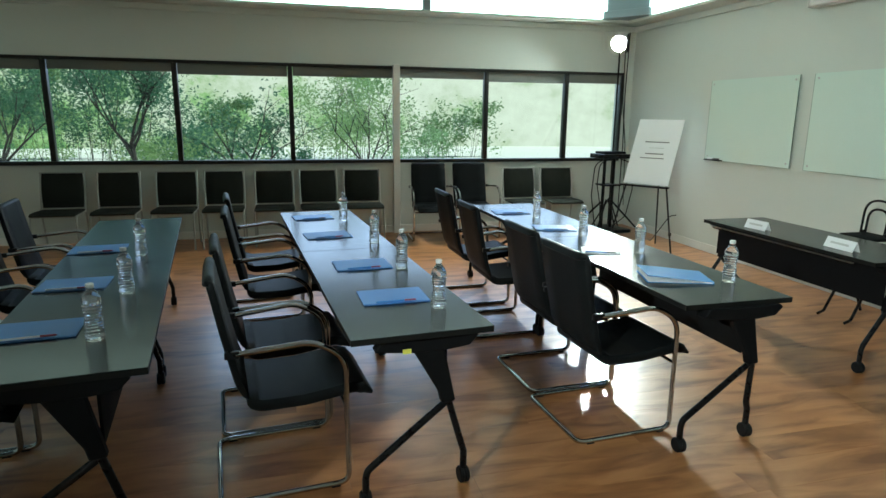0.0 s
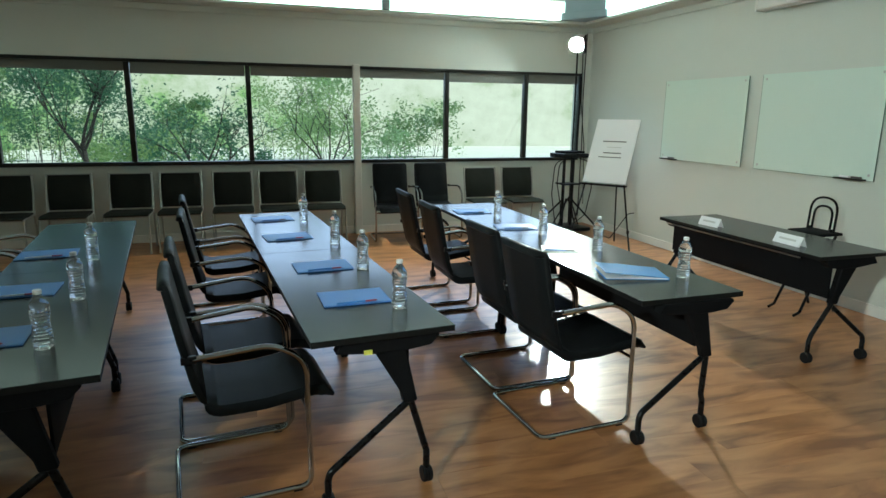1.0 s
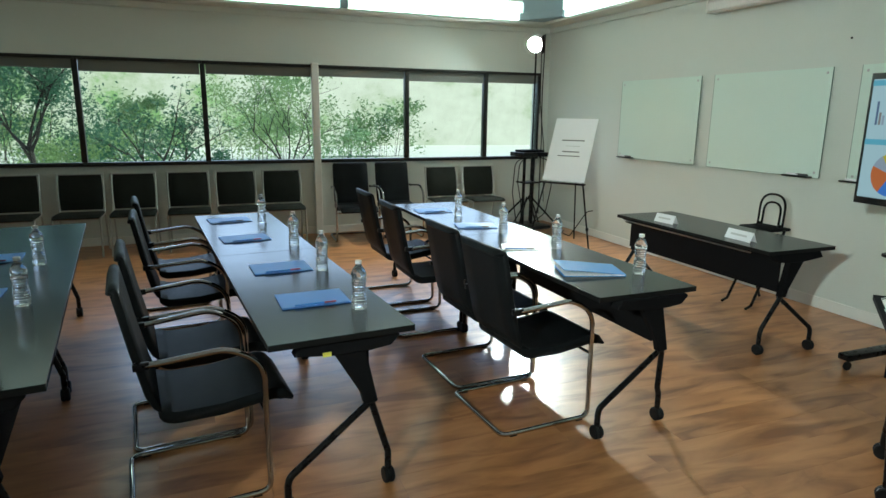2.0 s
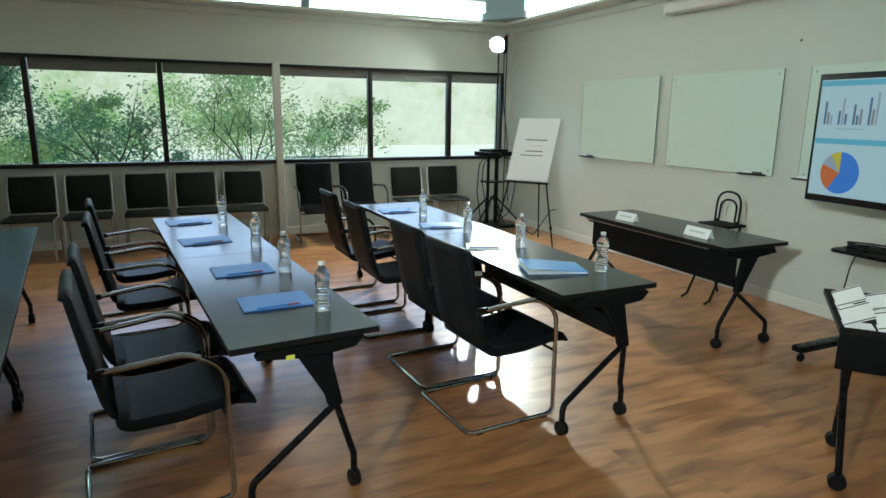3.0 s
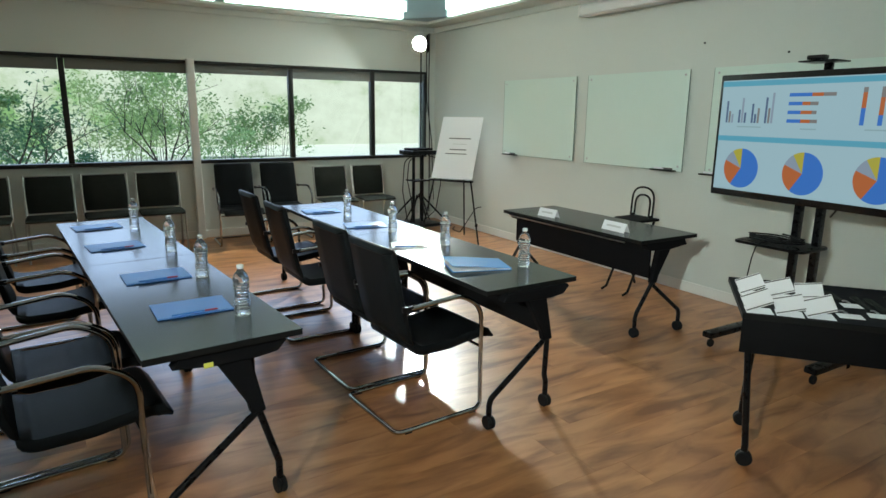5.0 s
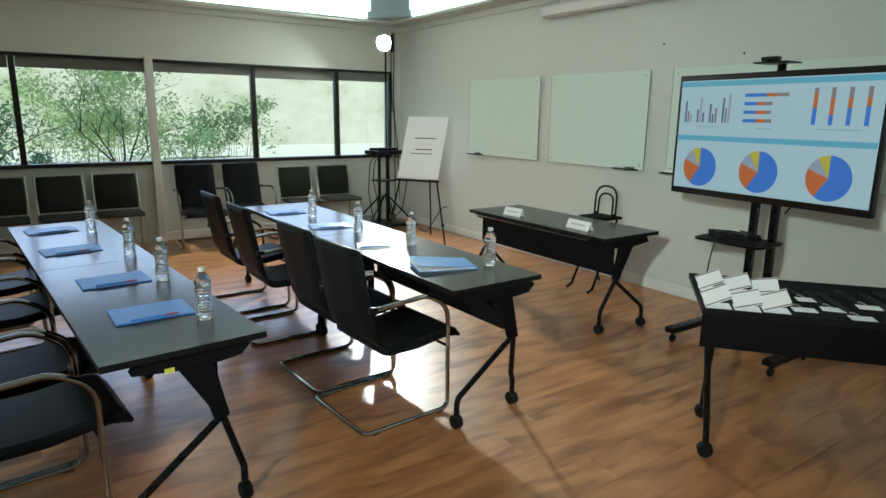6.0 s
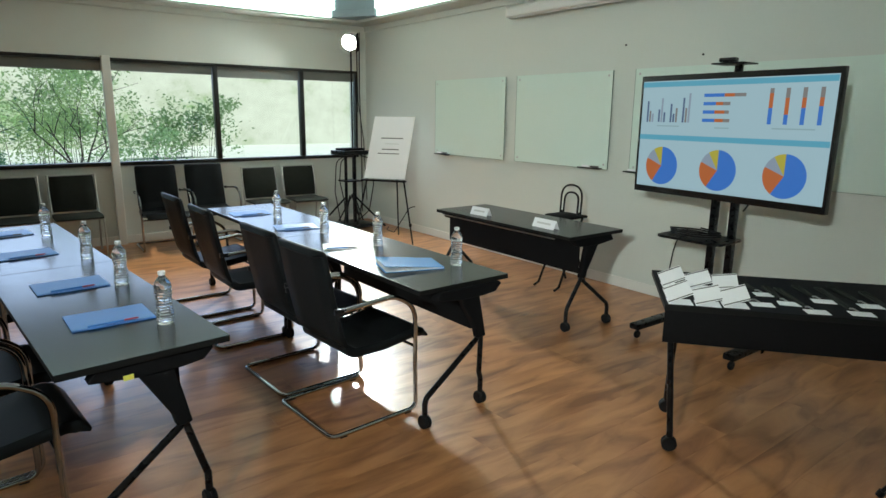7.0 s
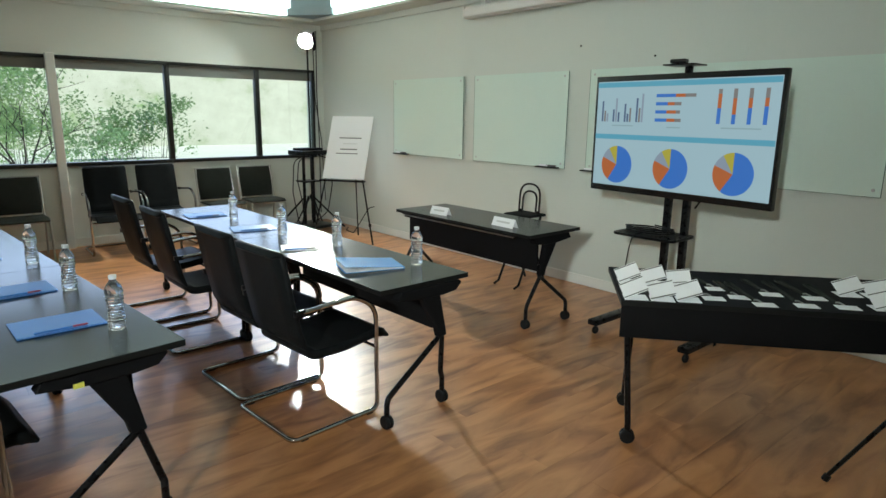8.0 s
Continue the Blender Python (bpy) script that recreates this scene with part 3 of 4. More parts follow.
# ---- chairs ----
def cantilever_chair(m, label):
    """Faces +x."""
    c = thing("cantilever_chair", label, "chair", "cantilever armchairs", m=m)
    w, r = 0.274, 0.0125
    loop = [(-0.17, w - 0.02, 0.655), (0.13, w, 0.682), (0.265, w, 0.60), (0.27, w, r), (-0.265, w, r),
            (-0.265, -w, r), (0.27, -w, r), (0.265, -w, 0.60), (0.13, -w, 0.682), (-0.17, -w + 0.02, 0.655)]
    part("tube_frame", tube(rounded(loop, [0, 0.16, 0.16, 0.05, 0.05, 0.05, 0.05, 0.16, 0.16, 0], 7), r, 10), CHROME, c, "chrome steel tube frame")
    side = rounded([(-0.276, 0.926), (-0.250, 0.950), (-0.208, 0.72), (-0.165, 0.52), (-0.12, 0.405), (0.10, 0.405), (0.33, 0.435), (0.39, 0.395)], [0, 0.032, 0.3, 0.25, 0.10, 0.3, 0.12, 0], 6)
    split = next(i for i, q in enumerate(side) if q[1] < 0.45)
    part("backrest", pad([(q[0], q[1]) for q in side[:split + 1]], 0.465, 0.034, corner=0.06), LEATHER, c)
    part("seat", pad([(q[0], q[1]) for q in side[split:]], 0.475, 0.05), LEATHER, c)
    for s in (-1, 1):
        part("arm_bracket", box(-0.215, s * (w - 0.02) - 0.012, 0.64, -0.155, s * (w - 0.02) + 0.012, 0.67, 0.005), BLACK_METAL, c)
    part("cross_bar", tube([(0.262, -w, 0.375), (0.262, w, 0.375)], 0.009, 8), CHROME, c)
    for s in (-1, 1):
        for x in (-0.2, 0.21):
            part("glide", box(x - 0.02, s * w - 0.012, 0.0, x + 0.02, s * w + 0.012, 0.006, 0.002), RUBBER, c)
    return c


NEAR = "black leather cantilever armchair with chrome tube frame"
first = cantilever_chair(pose(1.60, 2.83, 0, 0, 0, 4), NEAR + " at a table")
for x, y, a in ((1.60, 3.42, 3), (1.55, 4.36, 1), (1.55, 5.12, 2),
                (-0.082, 2.715, 6), (-0.12, 3.30, 6), (-0.16, 4.36, 4), (-0.21, 5.10, 6),
                (-1.50, 2.75, 8), (-1.50, 3.35, 5), (-1.62, 4.35, 10), (-1.68, 5.0, 6)):
    copy_thing(first, pose(x, y, 0, 0, 0, a))
for x, a in ((1.83, -92), (2.41, -88)):
    tagged(copy_thing(first, pose(x, 7.82, 0, 0, 0, a)), NEAR + " against the window wall")


def side_chair(m):
    """Armless; faces +x."""
    c = thing("stacking_chair", "armless stacking chair, black pad on silver frame", "chair", "stacking chairs by the windows", m=m)
    w, r = 0.232, 0.011
    for s in (-1, 1):
        y = s * w
        fr = rounded([(-0.27, y, 0.885), (-0.18, y, 0.44), (0.19, y, 0.435), (0.23, y, 0.0)], [0, 0.06, 0.06, 0], 6)
        part("side_frame", tube(fr, r, 8), SILVER, c)
        part("leg", tube([(-0.17, y, 0.43), (-0.245, y, 0.0)], r, 8), SILVER, c)
    part("top_rail", tube([(-0.268, -w, 0.878), (-0.268, w, 0.878)], 0.008, 8), SILVER, c)
    part("seat_rail", tube([(0.18, -w, 0.425), (0.18, w, 0.425)], 0.009, 8), SILVER, c)
    part("seat_rail", tube([(-0.17, -w, 0.425), (-0.17, w, 0.425)], 0.009, 8), SILVER, c)
    part("backrest", pad([(-0.262, 0.872), (-0.25, 0.80), (-0.225, 0.68), (-0.203, 0.56), (-0.192, 0.478)], 0.445, 0.03), FABRIC, c)
    part("seat", pad([(-0.20, 0.452), (-0.10, 0.446), (0.05, 0.448), (0.18, 0.452), (0.225, 0.44)], 0.48, 0.04), FABRIC, c)
    return c


one = side_chair(pose(-2.54, 7.84, 0, 0, 0, -90))
for x, a in ((-1.935, -89), (-1.30, -91), (-0.745, -90), (-0.15, -90), (0.40, -89), (0.95, -91), (3.135, -90), (3.69, -92)):
    copy_thing(one, pose(x, 7.84, 0, 0, 0, a))

# ---- things on the tables ----
def bottle(x, y, z=TABLE_Z):
    b = thing("water_bottle", "full clear ribbed plastic water bottle, white cap", "bottle", "water bottles", m=pose(x, y, z, 0, 0, (x * 700) % 360))
    def waist(z0):
        return 1.0 - 0.13 * math.exp(-((z0 - 0.098) / 0.022) ** 2)
    prof = [(0.010, 0.006), (0.020, 0.001), (0.027, 0.0), (0.033, 0.004), (0.0350, 0.013)]
    for k in range(10):
        z0 = 0.02 + k * 0.0128
        q = waist(z0 + 0.005)
        prof += [(0.0350 * q, z0), (0.0350 * q, z0 + 0.0055), (0.0312 * q, z0 + 0.0085), (0.0312 * q, z0 + 0.0105)]
    prof += [(0.0350, 0.152), (0.0350, 0.160), (0.032, 0.173), (0.025, 0.187), (0.016, 0.199), (0.0130, 0.203), (0.0130, 0.209)]
    part("body", lathe(prof, 22), BOTTLE, b)
    part("cap", lathe([(0.0145, 0.2095), (0.0150, 0.211), (0.0150, 0.224), (0.0135, 0.2255)], 18), CAP, b)
    return b


for x, y in ((0.653, 2.63), (0.623, 3.39), (0.567, 4.125), (0.444, 5.075), (-0.74, 2.51), (-0.772, 3.17), (-0.881, 4.03),
             (2.293, 2.74), (2.201, 3.477), (2.10, 4.07), (2.088, 4.92)):
    bottle(x, y)


def folder(x, y, a, w=0.315, d=0.235, material=BLUE, pen=True, cover=0.0, label="closed blue card folder with a red pen on it"):
    f = thing("folder", label, "folder", "folders on the tables", m=pose(x, y, TABLE_Z, 0, 0, a))
    part("back_cover", box(-w / 2, -d / 2, 0.0005, w / 2, d / 2, 0.0025), material, f, smooth=False)
    part("paper", box(-w / 2 + 0.008, -d / 2 + 0.006, 0.0027, w / 2 - 0.008, d / 2 - 0.006, 0.0045), PAPER, f, "white sheet", smooth=False)
    if cover:
        # spine end stands open: sheets and cover rise from the closed edge
        for k in range(3):
            part("paper", box(-w + 0.012, -d / 2 + 0.008, 0, 0, d / 2 - 0.008, 0.0007, m=pose(w / 2 - 0.006, 0, 0.005 + 0.0006 * k, 0, cover * (0.2 + 0.22 * k), 0.8 * k)), PAPER, f, "white sheet", smooth=False)
        bm = prism([(-w, w * math.sin(radians(cover))), (-w * 0.6, w * 0.66 * math.sin(radians(cover))), (-w * 0.25, w * 0.22 * math.sin(radians(cover))), (0, 0.0),
                    (0, 0.002), (-w * 0.25, w * 0.22 * math.sin(radians(cover)) + 0.002), (-w * 0.6, w * 0.66 * math.sin(radians(cover)) + 0.002), (-w, w * math.sin(radians(cover)) + 0.002)], "y", -d / 2, d / 2)
        bm.transform(pose(w / 2, 0, 0.008))
        part("front_cover", bm, material, f, smooth=False)
    else:
        part("front_cover", box(-w / 2, -d, 0, w / 2, 0, 0.002, m=pose(0, d / 2, 0.005)), material, f, smooth=False)
    if pen:
        body = tube([(-0.10, 0, 0), (0.035, 0, 0)], 0.0042, 8)
        p = part("pen", body, BLUE if x > -0.5 else PAPER, f, "slim ballpoint pen")
        p.matrix_basis = pose(0.05 if cover else 0.0, -d / 2 + 0.012, 0.0092 if cover else 0.0122, 0, 0, 2)
        part("grip", tube([(0.036, 0, 0), (0.085, 0, 0), (0.093, 0, 0)], [0.0045, 0.0045, 0.001], 8), RED if x < 1 and y < 4.6 else INK, p)
    return f


folder(0.475, 2.835, 2)
folder(0.405, 3.50, 4)
folder(0.27, 4.43, 8)
folder(0.20, 5.235, 8, label="closed blue card folder with a dark pen on it")
folder(-0.99, 2.66, 5)
folder(-1.06, 3.37, 3)
folder(-1.17, 4.235, 6)
folder(2.05, 2.875, -18, w=0.35, d=0.25, cover=4.5, pen=False, material=LIT_BLUE, label="blue card folder in a lit tint, slightly open with papers")
folder(1.97, 3.56, -24, w=0.24, d=0.18, material=PAPER, label="white folder with a dark pen on it")
folder(2.02, 4.40, -14, w=0.31, d=0.23, label="blue folder in the window glare")
folder(1.96, 5.22, -6, w=0.31, d=0.23, label="blue folder in the window glare")


def name_card(x, y, a, w=0.21, h=0.07):
    c = thing("name_card", "white folded paper name card with grey print", "name card", "name cards", m=pose(x, y, TABLE_Z, 0, 0, a))
    for s in (-1, 1):
        q = pose(0, -0.0, h, s * -24, 0, 0)
        part("flap", box(-w / 2, -0.0008, -h / math.cos(radians(24)) + 0.001, w / 2, 0.0008, 0, m=q), PAPER, c, smooth=False)
    part("print_bar", box(-w * 0.32, -0.0014, -h * 0.62, w * 0.3, -0.0009, -h * 0.42, m=pose(0, 0, h, -24, 0, 0) @ pose(0, -0.0004, 0)), PALE_INK, c, smooth=False)
    return c


name_card(3.61, 4.06, -86)
name_card(3.63, 3.30, -92, w=0.24)


# ---- name-tag table ----
TAG_A = -140.5
tag_m = pose(3.152, 2.0, 0, 0, 0, TAG_A)
folding_table(tag_m, length=1.64, depth=0.69, label="black flip-top table laid out with name tags", diag=0.28, straight=0.705, inset=0.075, splay=-0.03,
              panel_low=0.548, panel_x=0.672, top=BLACK_PANEL, shift=0.15, slim=True)
U, V = Vector((0.636, -0.772, 0)), Vector((-0.772, -0.636, 0))


def tent_tag(u, v, turn=0, lift=32, roll=-24):
    """Flat base flap along the table edge, face flap propped up from its near corner."""
    p = Vector((3.152, 2.0, TABLE_Z)) + U * u + V * v
    c = thing("tent_card", "white folded name tag propped open, dark printed edges", "name tag", "name tags", m=pose(p.x, p.y, p.z, 0, 0, -50.5 + turn))
    q = pose(-0.056, 0.002, 0.0042, lift + 7, roll, 0)
    part("base_flap", box(-0.056, 0, 0.0005, 0.056, 0.095, 0.0025), PAPER, c, smooth=False)
    part("face_flap", box(0, 0, 0, 0.120, 0.090, 0.0014, m=q), PAPER, c, smooth=False)
    for y in (0.004, 0.081):
        part("edge_line", box(0.001, y, 0.0016, 0.119, y + 0.005, 0.0022, m=q), INK, c, "dark printed line", smooth=False)
    return c


for u, v, a, lift, roll in ((0.075, 0.675, 2, 33, -25), (0.197, 0.675, -2, 34, -17), (0.322, 0.665, 0, 36, -20), (0.080, 0.37, 3, 33, -24), (0.203, 0.38, 0, 34, -19),
                            (0.328, 0.36, -4, 33, -9), (1.145, 0.40, 2, 32, -20), (1.275, 0.40, -1, 33, -14), (1.21, 0.62, 1, 34, -17)):
    tent_tag(u, v, a, lift, roll)


def badge(x, y, a, strap=0.3):
    c = thing("lanyard_badge", "white badge on a black lanyard", "badge", "lanyard badges", m=pose(x - 0.034, y - 0.011, TABLE_Z, 0, 0, -50.5 + a))
    part("card", box(-0.05, -0.035, 0.0005, 0.05, 0.035, 0.0022), PAPER, c, smooth=False)
    part("clip", tube([(-0.004, 0.032, 0.004), (-0.02, 0.05, 0.010), (-0.03, 0.062, 0.006)], 0.004, 6), STEEL, c, "small steel clip")
    pts = rounded([(-0.03, 0.062, 0.005), (-0.05, 0.062 + strap * 0.5, 0.006), (-0.075, 0.062 + strap, 0.012), (-0.045, 0.062 + strap * 0.97, 0.012), (-0.03, 0.062 + strap * 0.5, 0.006), (-0.022, 0.066, 0.005)], 0.03, 5)
    part("strap", tube(pts, 0.007, 6), FABRIC, c, "black woven strap")
    return c


for x, y, a, st in ((3.034, 1.300, 2, 0.26), (3.155, 1.229, -3, 0.20), (3.126, 1.095, 3, 0.3), (3.265, 0.962, 0, 0.34), (3.39, 0.827, -2, 0.3),
                    (3.215, 1.375, 4, 0.14), (3.333, 1.151, 0, 0.18), (3.432, 0.984, 3, 0.24)):
    badge(x, y, a, st)

tp = thing("tripod_stand", "thin black tripod stand beside the name-tag table", "tripod", m=pose(3.235, 0.37, 0))
part("pole", tube([(0, 0, 0.25), (0, 0, 1.05)], 0.012, 8), BLACK_METAL, tp)
part("hub", lathe([(0.02, 0.60), (0.026, 0.61), (0.026, 0.67), (0.02, 0.68)], 12), BLACK_METAL, tp)
for x, y in ((-0.175, 0.355), (0.40, 0.02), (-0.16, -0.36)):
    leg = part("leg", tube([(0.02 * x, 0.02 * y, 0.65), (x, y, 0.012)], 0.010, 8), BLACK_METAL, tp)
    part("rubber_foot", tube([(x * 0.97, y * 0.97, 0.03), (x, y, 0.003)], 0.016, 8), RUBBER, leg)

# ---- wall boards ----
def glass_board(y0, y1, tray):
    z0, z1 = 1.105, 2.015
    b = thing("glass_board", "pale green glass writing board on steel standoffs", "whiteboard", "glass boards on the wall", m=pose(RIGHT_X - 0.028, (y0 + y1) / 2, z0))
    w = abs(y1 - y0)
    part("panel", box(-0.006, -w / 2, 0, 0.0, w / 2, z1 - z0, 0.0015), BOARD, b, smooth=False)
    part("rim", box(-0.0055, -w / 2 - 0.004, 0.001, -0.0005, -w / 2 - 0.0002, z1 - z0 - 0.001), BOARD_EDGE, b, smooth=False)
    part("rim", box(-0.0055, w / 2 + 0.0002, 0.001, -0.0005, w / 2 + 0.004, z1 - z0 - 0.001), BOARD_EDGE, b, smooth=False)
    part("rim", box(-0.0055, -w / 2, -0.0025, -0.0005, w / 2, -0.0002), BOARD_EDGE, b, smooth=False)
    for yy in (-w / 2 + 0.045, w / 2 - 0.045):
        for zz in (0.045, z1 - z0 - 0.045):
            q = part("standoff", lathe([(0.009, 0), (0.011, 0.002), (0.011, 0.034), (0.009, 0.036)], 12), STEEL, b)
            q.matrix_basis = pose(-0.010, yy, zz, 0, 90, 0)
    t = part("pen_tray", box(-0.07, tray - 0.13, 0.0, -0.012, tray + 0.13, 0.012, 0.004), BLACK_METAL, b)
    for k, (dy, cmat) in enumerate(((-0.05, INK), (0.04, PAPER))):
        part("marker", tube([(-0.04, tray + dy - 0.055, 0.0215), (-0.04, tray + dy + 0.055, 0.0215)], 0.009, 8), cmat, t)
    return b


glass_board(5.165, 6.465, 0.46)
glass_board(3.717, 4.985, -0.45)
glass_board(1.13, 3.47, 1.06)
for y, z in ((3.62, 2.23), (2.86, 2.10)):
    h = thing("wall_hook", "tiny dark screw stuck in the painted wall", "screw", m=pose(RIGHT_X, y, z))
    part("head", lathe([(0.004, 0), (0.009, 0.002), (0.009, 0.008), (0.005, 0.010)], 10), BLACK_METAL, h).matrix_basis = pose(-0.010, 0, 0, 0, 90, 0)

sc = thing("screen_case", "white roll-up projection screen case on the wall", "projector screen", m=pose(4.80, 3.45, 2.66))
part("case", prism([(-0.05, -0.045), (-0.05, 0.03), (-0.03, 0.05), (0.085, 0.05), (0.085, -0.03), (0.05, -0.055), (-0.03, -0.055)], "y", -1.6, 1.6, 0.006), PALE_PLASTIC, sc, smooth=False)
for yy in (-1.6, 1.6):
    part("end_cap", box(-0.055, yy - 0.012, -0.06, 0.09, yy + 0.012, 0.055, 0.006), WHITE_TRIM, sc)
part("slat", box(-0.012, -1.55, -0.066, 0.012, 1.55, -0.057, 0.003), PALE_PLASTIC, sc)
part("bracket", box(0.02, 1.35, 0.051, 0.11, 1.41, 0.20, 0.004), PALE_PLASTIC, sc)

# ---- television on its rolling stand ----
def rounded_plan(x0, y0, x1, y1, r):
    return [(p.x, p.y) for p in rounded([(x0, y0, 0), (x1, y0, 0), (x1, y1, 0), (x0, y1, 0)], r, 4, closed=True)]



def lit(name, color, k=1.0):
    m = glow(name, color, k * 0.66)
    m.node_tree.nodes["Principled BSDF"].inputs["Base Color"].default_value = (0.02, 0.02, 0.02, 1)
    m.node_tree.nodes["Principled BSDF"].inputs["Roughness"].default_value = 0.25
    return m


S_BASE, S_BAND = lit("screen white", (0.43, 0.60, 0.69)), lit("screen cyan", (0.13, 0.42, 0.58))
S_BLUE, S_ORANGE = lit("screen blue", (0.05, 0.19, 0.64)), lit("screen orange", (0.52, 0.14, 0.04))
S_GREY, S_YELLOW = lit("screen grey", (0.30, 0.36, 0.46)), lit("screen yellow", (0.50, 0.44, 0.06))
S_SLATE, S_BROWN = lit("screen slate", (0.10, 0.15, 0.27)), lit("screen brown grey", (0.24, 0.22, 0.22))
S_DIM = lit("screen pale grey", (0.32, 0.46, 0.50))
tv = thing("television", "large flat television showing bar and pie charts", "television", m=pose(4.12, 2.19, 1.045, 0, 0, -4.8))
# local: y to the viewer's left is positive, z up, screen on the -x side
part("housing", box(0.0, -0.7125, 0.0, 0.045, 0.7125, 0.852, 0.006), BLACK_GLOSS, tv)
part("back_box", box(0.045, -0.42, 0.10, 0.085, 0.42, 0.62, 0.01), BLACK_PANEL, tv)
scr = part("screen", box(-0.0015, -0.692, 0.047, -0.0002, 0.690, 0.812), S_BASE, tv, "lit screen with charts", smooth=False)


def across(y):
    return 1.051 * (y - 2.172) - 0.0135


def flat(name, y0, z0, y1, z1, m):
    return part(name, box(-0.0032, across(min(y0, y1)), min(z0, z1) - 1.045, -0.0018, across(max(y0, y1)), max(z0, z1) - 1.045), m, scr, smooth=False)


flat("title_band", 1.53, 1.815, 2.842, 1.850, S_BAND)
flat("divider_band", 1.53, 1.438, 2.842, 1.474, S_BAND)
for g, hs in enumerate(((0.15, 0.08, 0.06), (0.09, 0.17, 0.07), (0.13, 0.06, 0.10), (0.17, 0.10, 0.20))):
    for k, h in enumerate(hs):
        y = 2.795 - g * 0.098 - k * 0.022
        flat("bar", y, 1.566, y - 0.014, 1.566 + h, (S_SLATE, S_BROWN, S_GREY)[(k + g) % 3 if k else 0])
for g, (a, b, c) in enumerate(((0.145, 0.07, 0.075), (0.09, 0.05, 0.05), (0.085, 0.07, 0.03), (0.09, 0.06, 0.045))):
    z, y = 1.75 - g * 0.0555, 2.345
    for wd, m in ((a, S_BLUE), (b, S_ORANGE), (c, S_BROWN)):
        flat("bar", y, z - 0.011, y - wd, z + 0.011, m)
        y -= wd
for g, cuts in enumerate(((0.10, 0.09), (0.06, 0.10), (0.10, 0.06), (0.11, 0.05))):
    y = 1.893 - g * 0.0965
    flat("bar", y + 0.012, 1.565, y - 0.012, 1.565 + cuts[0], S_BLUE)
    flat("bar", y + 0.012, 1.565 + cuts[0], y - 0.012, 1.565 + sum(cuts), S_ORANGE)
    flat("bar", y + 0.012, 1.565 + sum(cuts), y - 0.012, 1.785, S_BROWN)
for y0, y1, z in ((2.70, 2.52, 1.535), (2.25, 2.15, 1.53), (1.87, 1.62, 1.535)):
    flat("caption_bar", y0, z, y1, z + 0.008, S_DIM)
for cy in (2.636, 2.199, 1.762):
    a0 = 90.0
    for share, m in ((0.59, S_BLUE), (0.22, S_ORANGE), (0.10, S_GREY), (0.09, S_YELLOW)):
        a1 = a0 - share * 360
        n = max(3, int(share * 40))
        ring = [(across(cy) - 0.138 * math.cos(radians(a0 + (a1 - a0) * k / n)), 1.2505 - 1.045 + 0.138 * math.sin(radians(a0 + (a1 - a0) * k / n))) for k in range(n + 1)]
        part("pie_slice", prism([(across(cy), 1.2505 - 1.045)] + ring, "x", -0.0032, -0.0018), m, scr, smooth=False)
        a0 = a1

st = thing("television_stand", "black rolling television stand with a small shelf", "tv stand", m=pose(4.24, 2.186, 0))
for s in (-1, 1):
    part("column", box(-0.025, s * 0.07 - 0.022, 0.08, 0.025, s * 0.07 + 0.022, 1.62, 0.004), BLACK_METAL, st)
part("mount_plate", box(-0.034, -0.30, 1.18, -0.026, 0.30, 1.60, 0.002), BLACK_METAL, st)
part("shelf", prism(rounded_plan(-0.29, -0.14, 0.05, 0.345, 0.06), "z", 0.762, 0.78, 0.003), BLACK_METAL, st)
part("camera_post", box(-0.025, -0.025, 1.62, 0.0, 0.025, 1.945, 0.003), BLACK_METAL, st)
part("camera_shelf", box(-0.17, -0.11, 1.945, 0.02, 0.11, 1.955, 0.003), BLACK_METAL, st)
part("base_beam", box(-0.05, -0.36, 0.075, 0.05, 0.36, 0.125, 0.01), BLACK_METAL, st)
for s in (-1, 1):
    ft = part("base_foot", box(-0.43, s * 0.36 - 0.04, 0.075, 0.28, s * 0.36 + 0.04, 0.118, 0.012), BLACK_METAL, st)
    for x in (-0.38, 0.23):
        part("caster", lathe([(0.006, -0.012), (0.026, -0.012), (0.030, -0.006), (0.030, 0.006), (0.026, 0.012), (0.006, 0.012)], 14), RUBBER, ft).matrix_basis = pose(x, s * 0.36, 0.030, 90, 0, 0)
        part("caster_fork", prism([(-0.02, 0.03), (0.02, 0.03), (0.022, 0.074), (-0.022, 0.074)], "y", s * 0.36 - 0.017, s * 0.36 - 0.0135), CHROME, ft)
wc = thing("web_camera", "small black video camera on the stand's top shelf", "camera", m=pose(4.14, 2.215, 1.9555))
part("body", box(-0.03, -0.055, 0.006, 0.03, 0.055, 0.034, 0.01), BLACK_GLOSS, wc)
part("base", box(-0.02, -0.03, 0.0, 0.02, 0.03, 0.008, 0.002), BLACK_METAL, wc)
rc = thing("remote_receiver", "small black pen hanging under the television", "cable", m=pose(4.13, 1.98, 1.04))
part("body", tube([(0.02, 0, 0.0), (0.0, 0.02, -0.045)], 0.006, 6), BLACK_METAL, rc)


def cable(name, pts, r=0.0045, label="thin black cable", radius=0.06):
    c = thing(name, label, "cable")
    part("cord", tube(rounded(pts, radius, 6), r, 6), RUBBER, c)
    return c


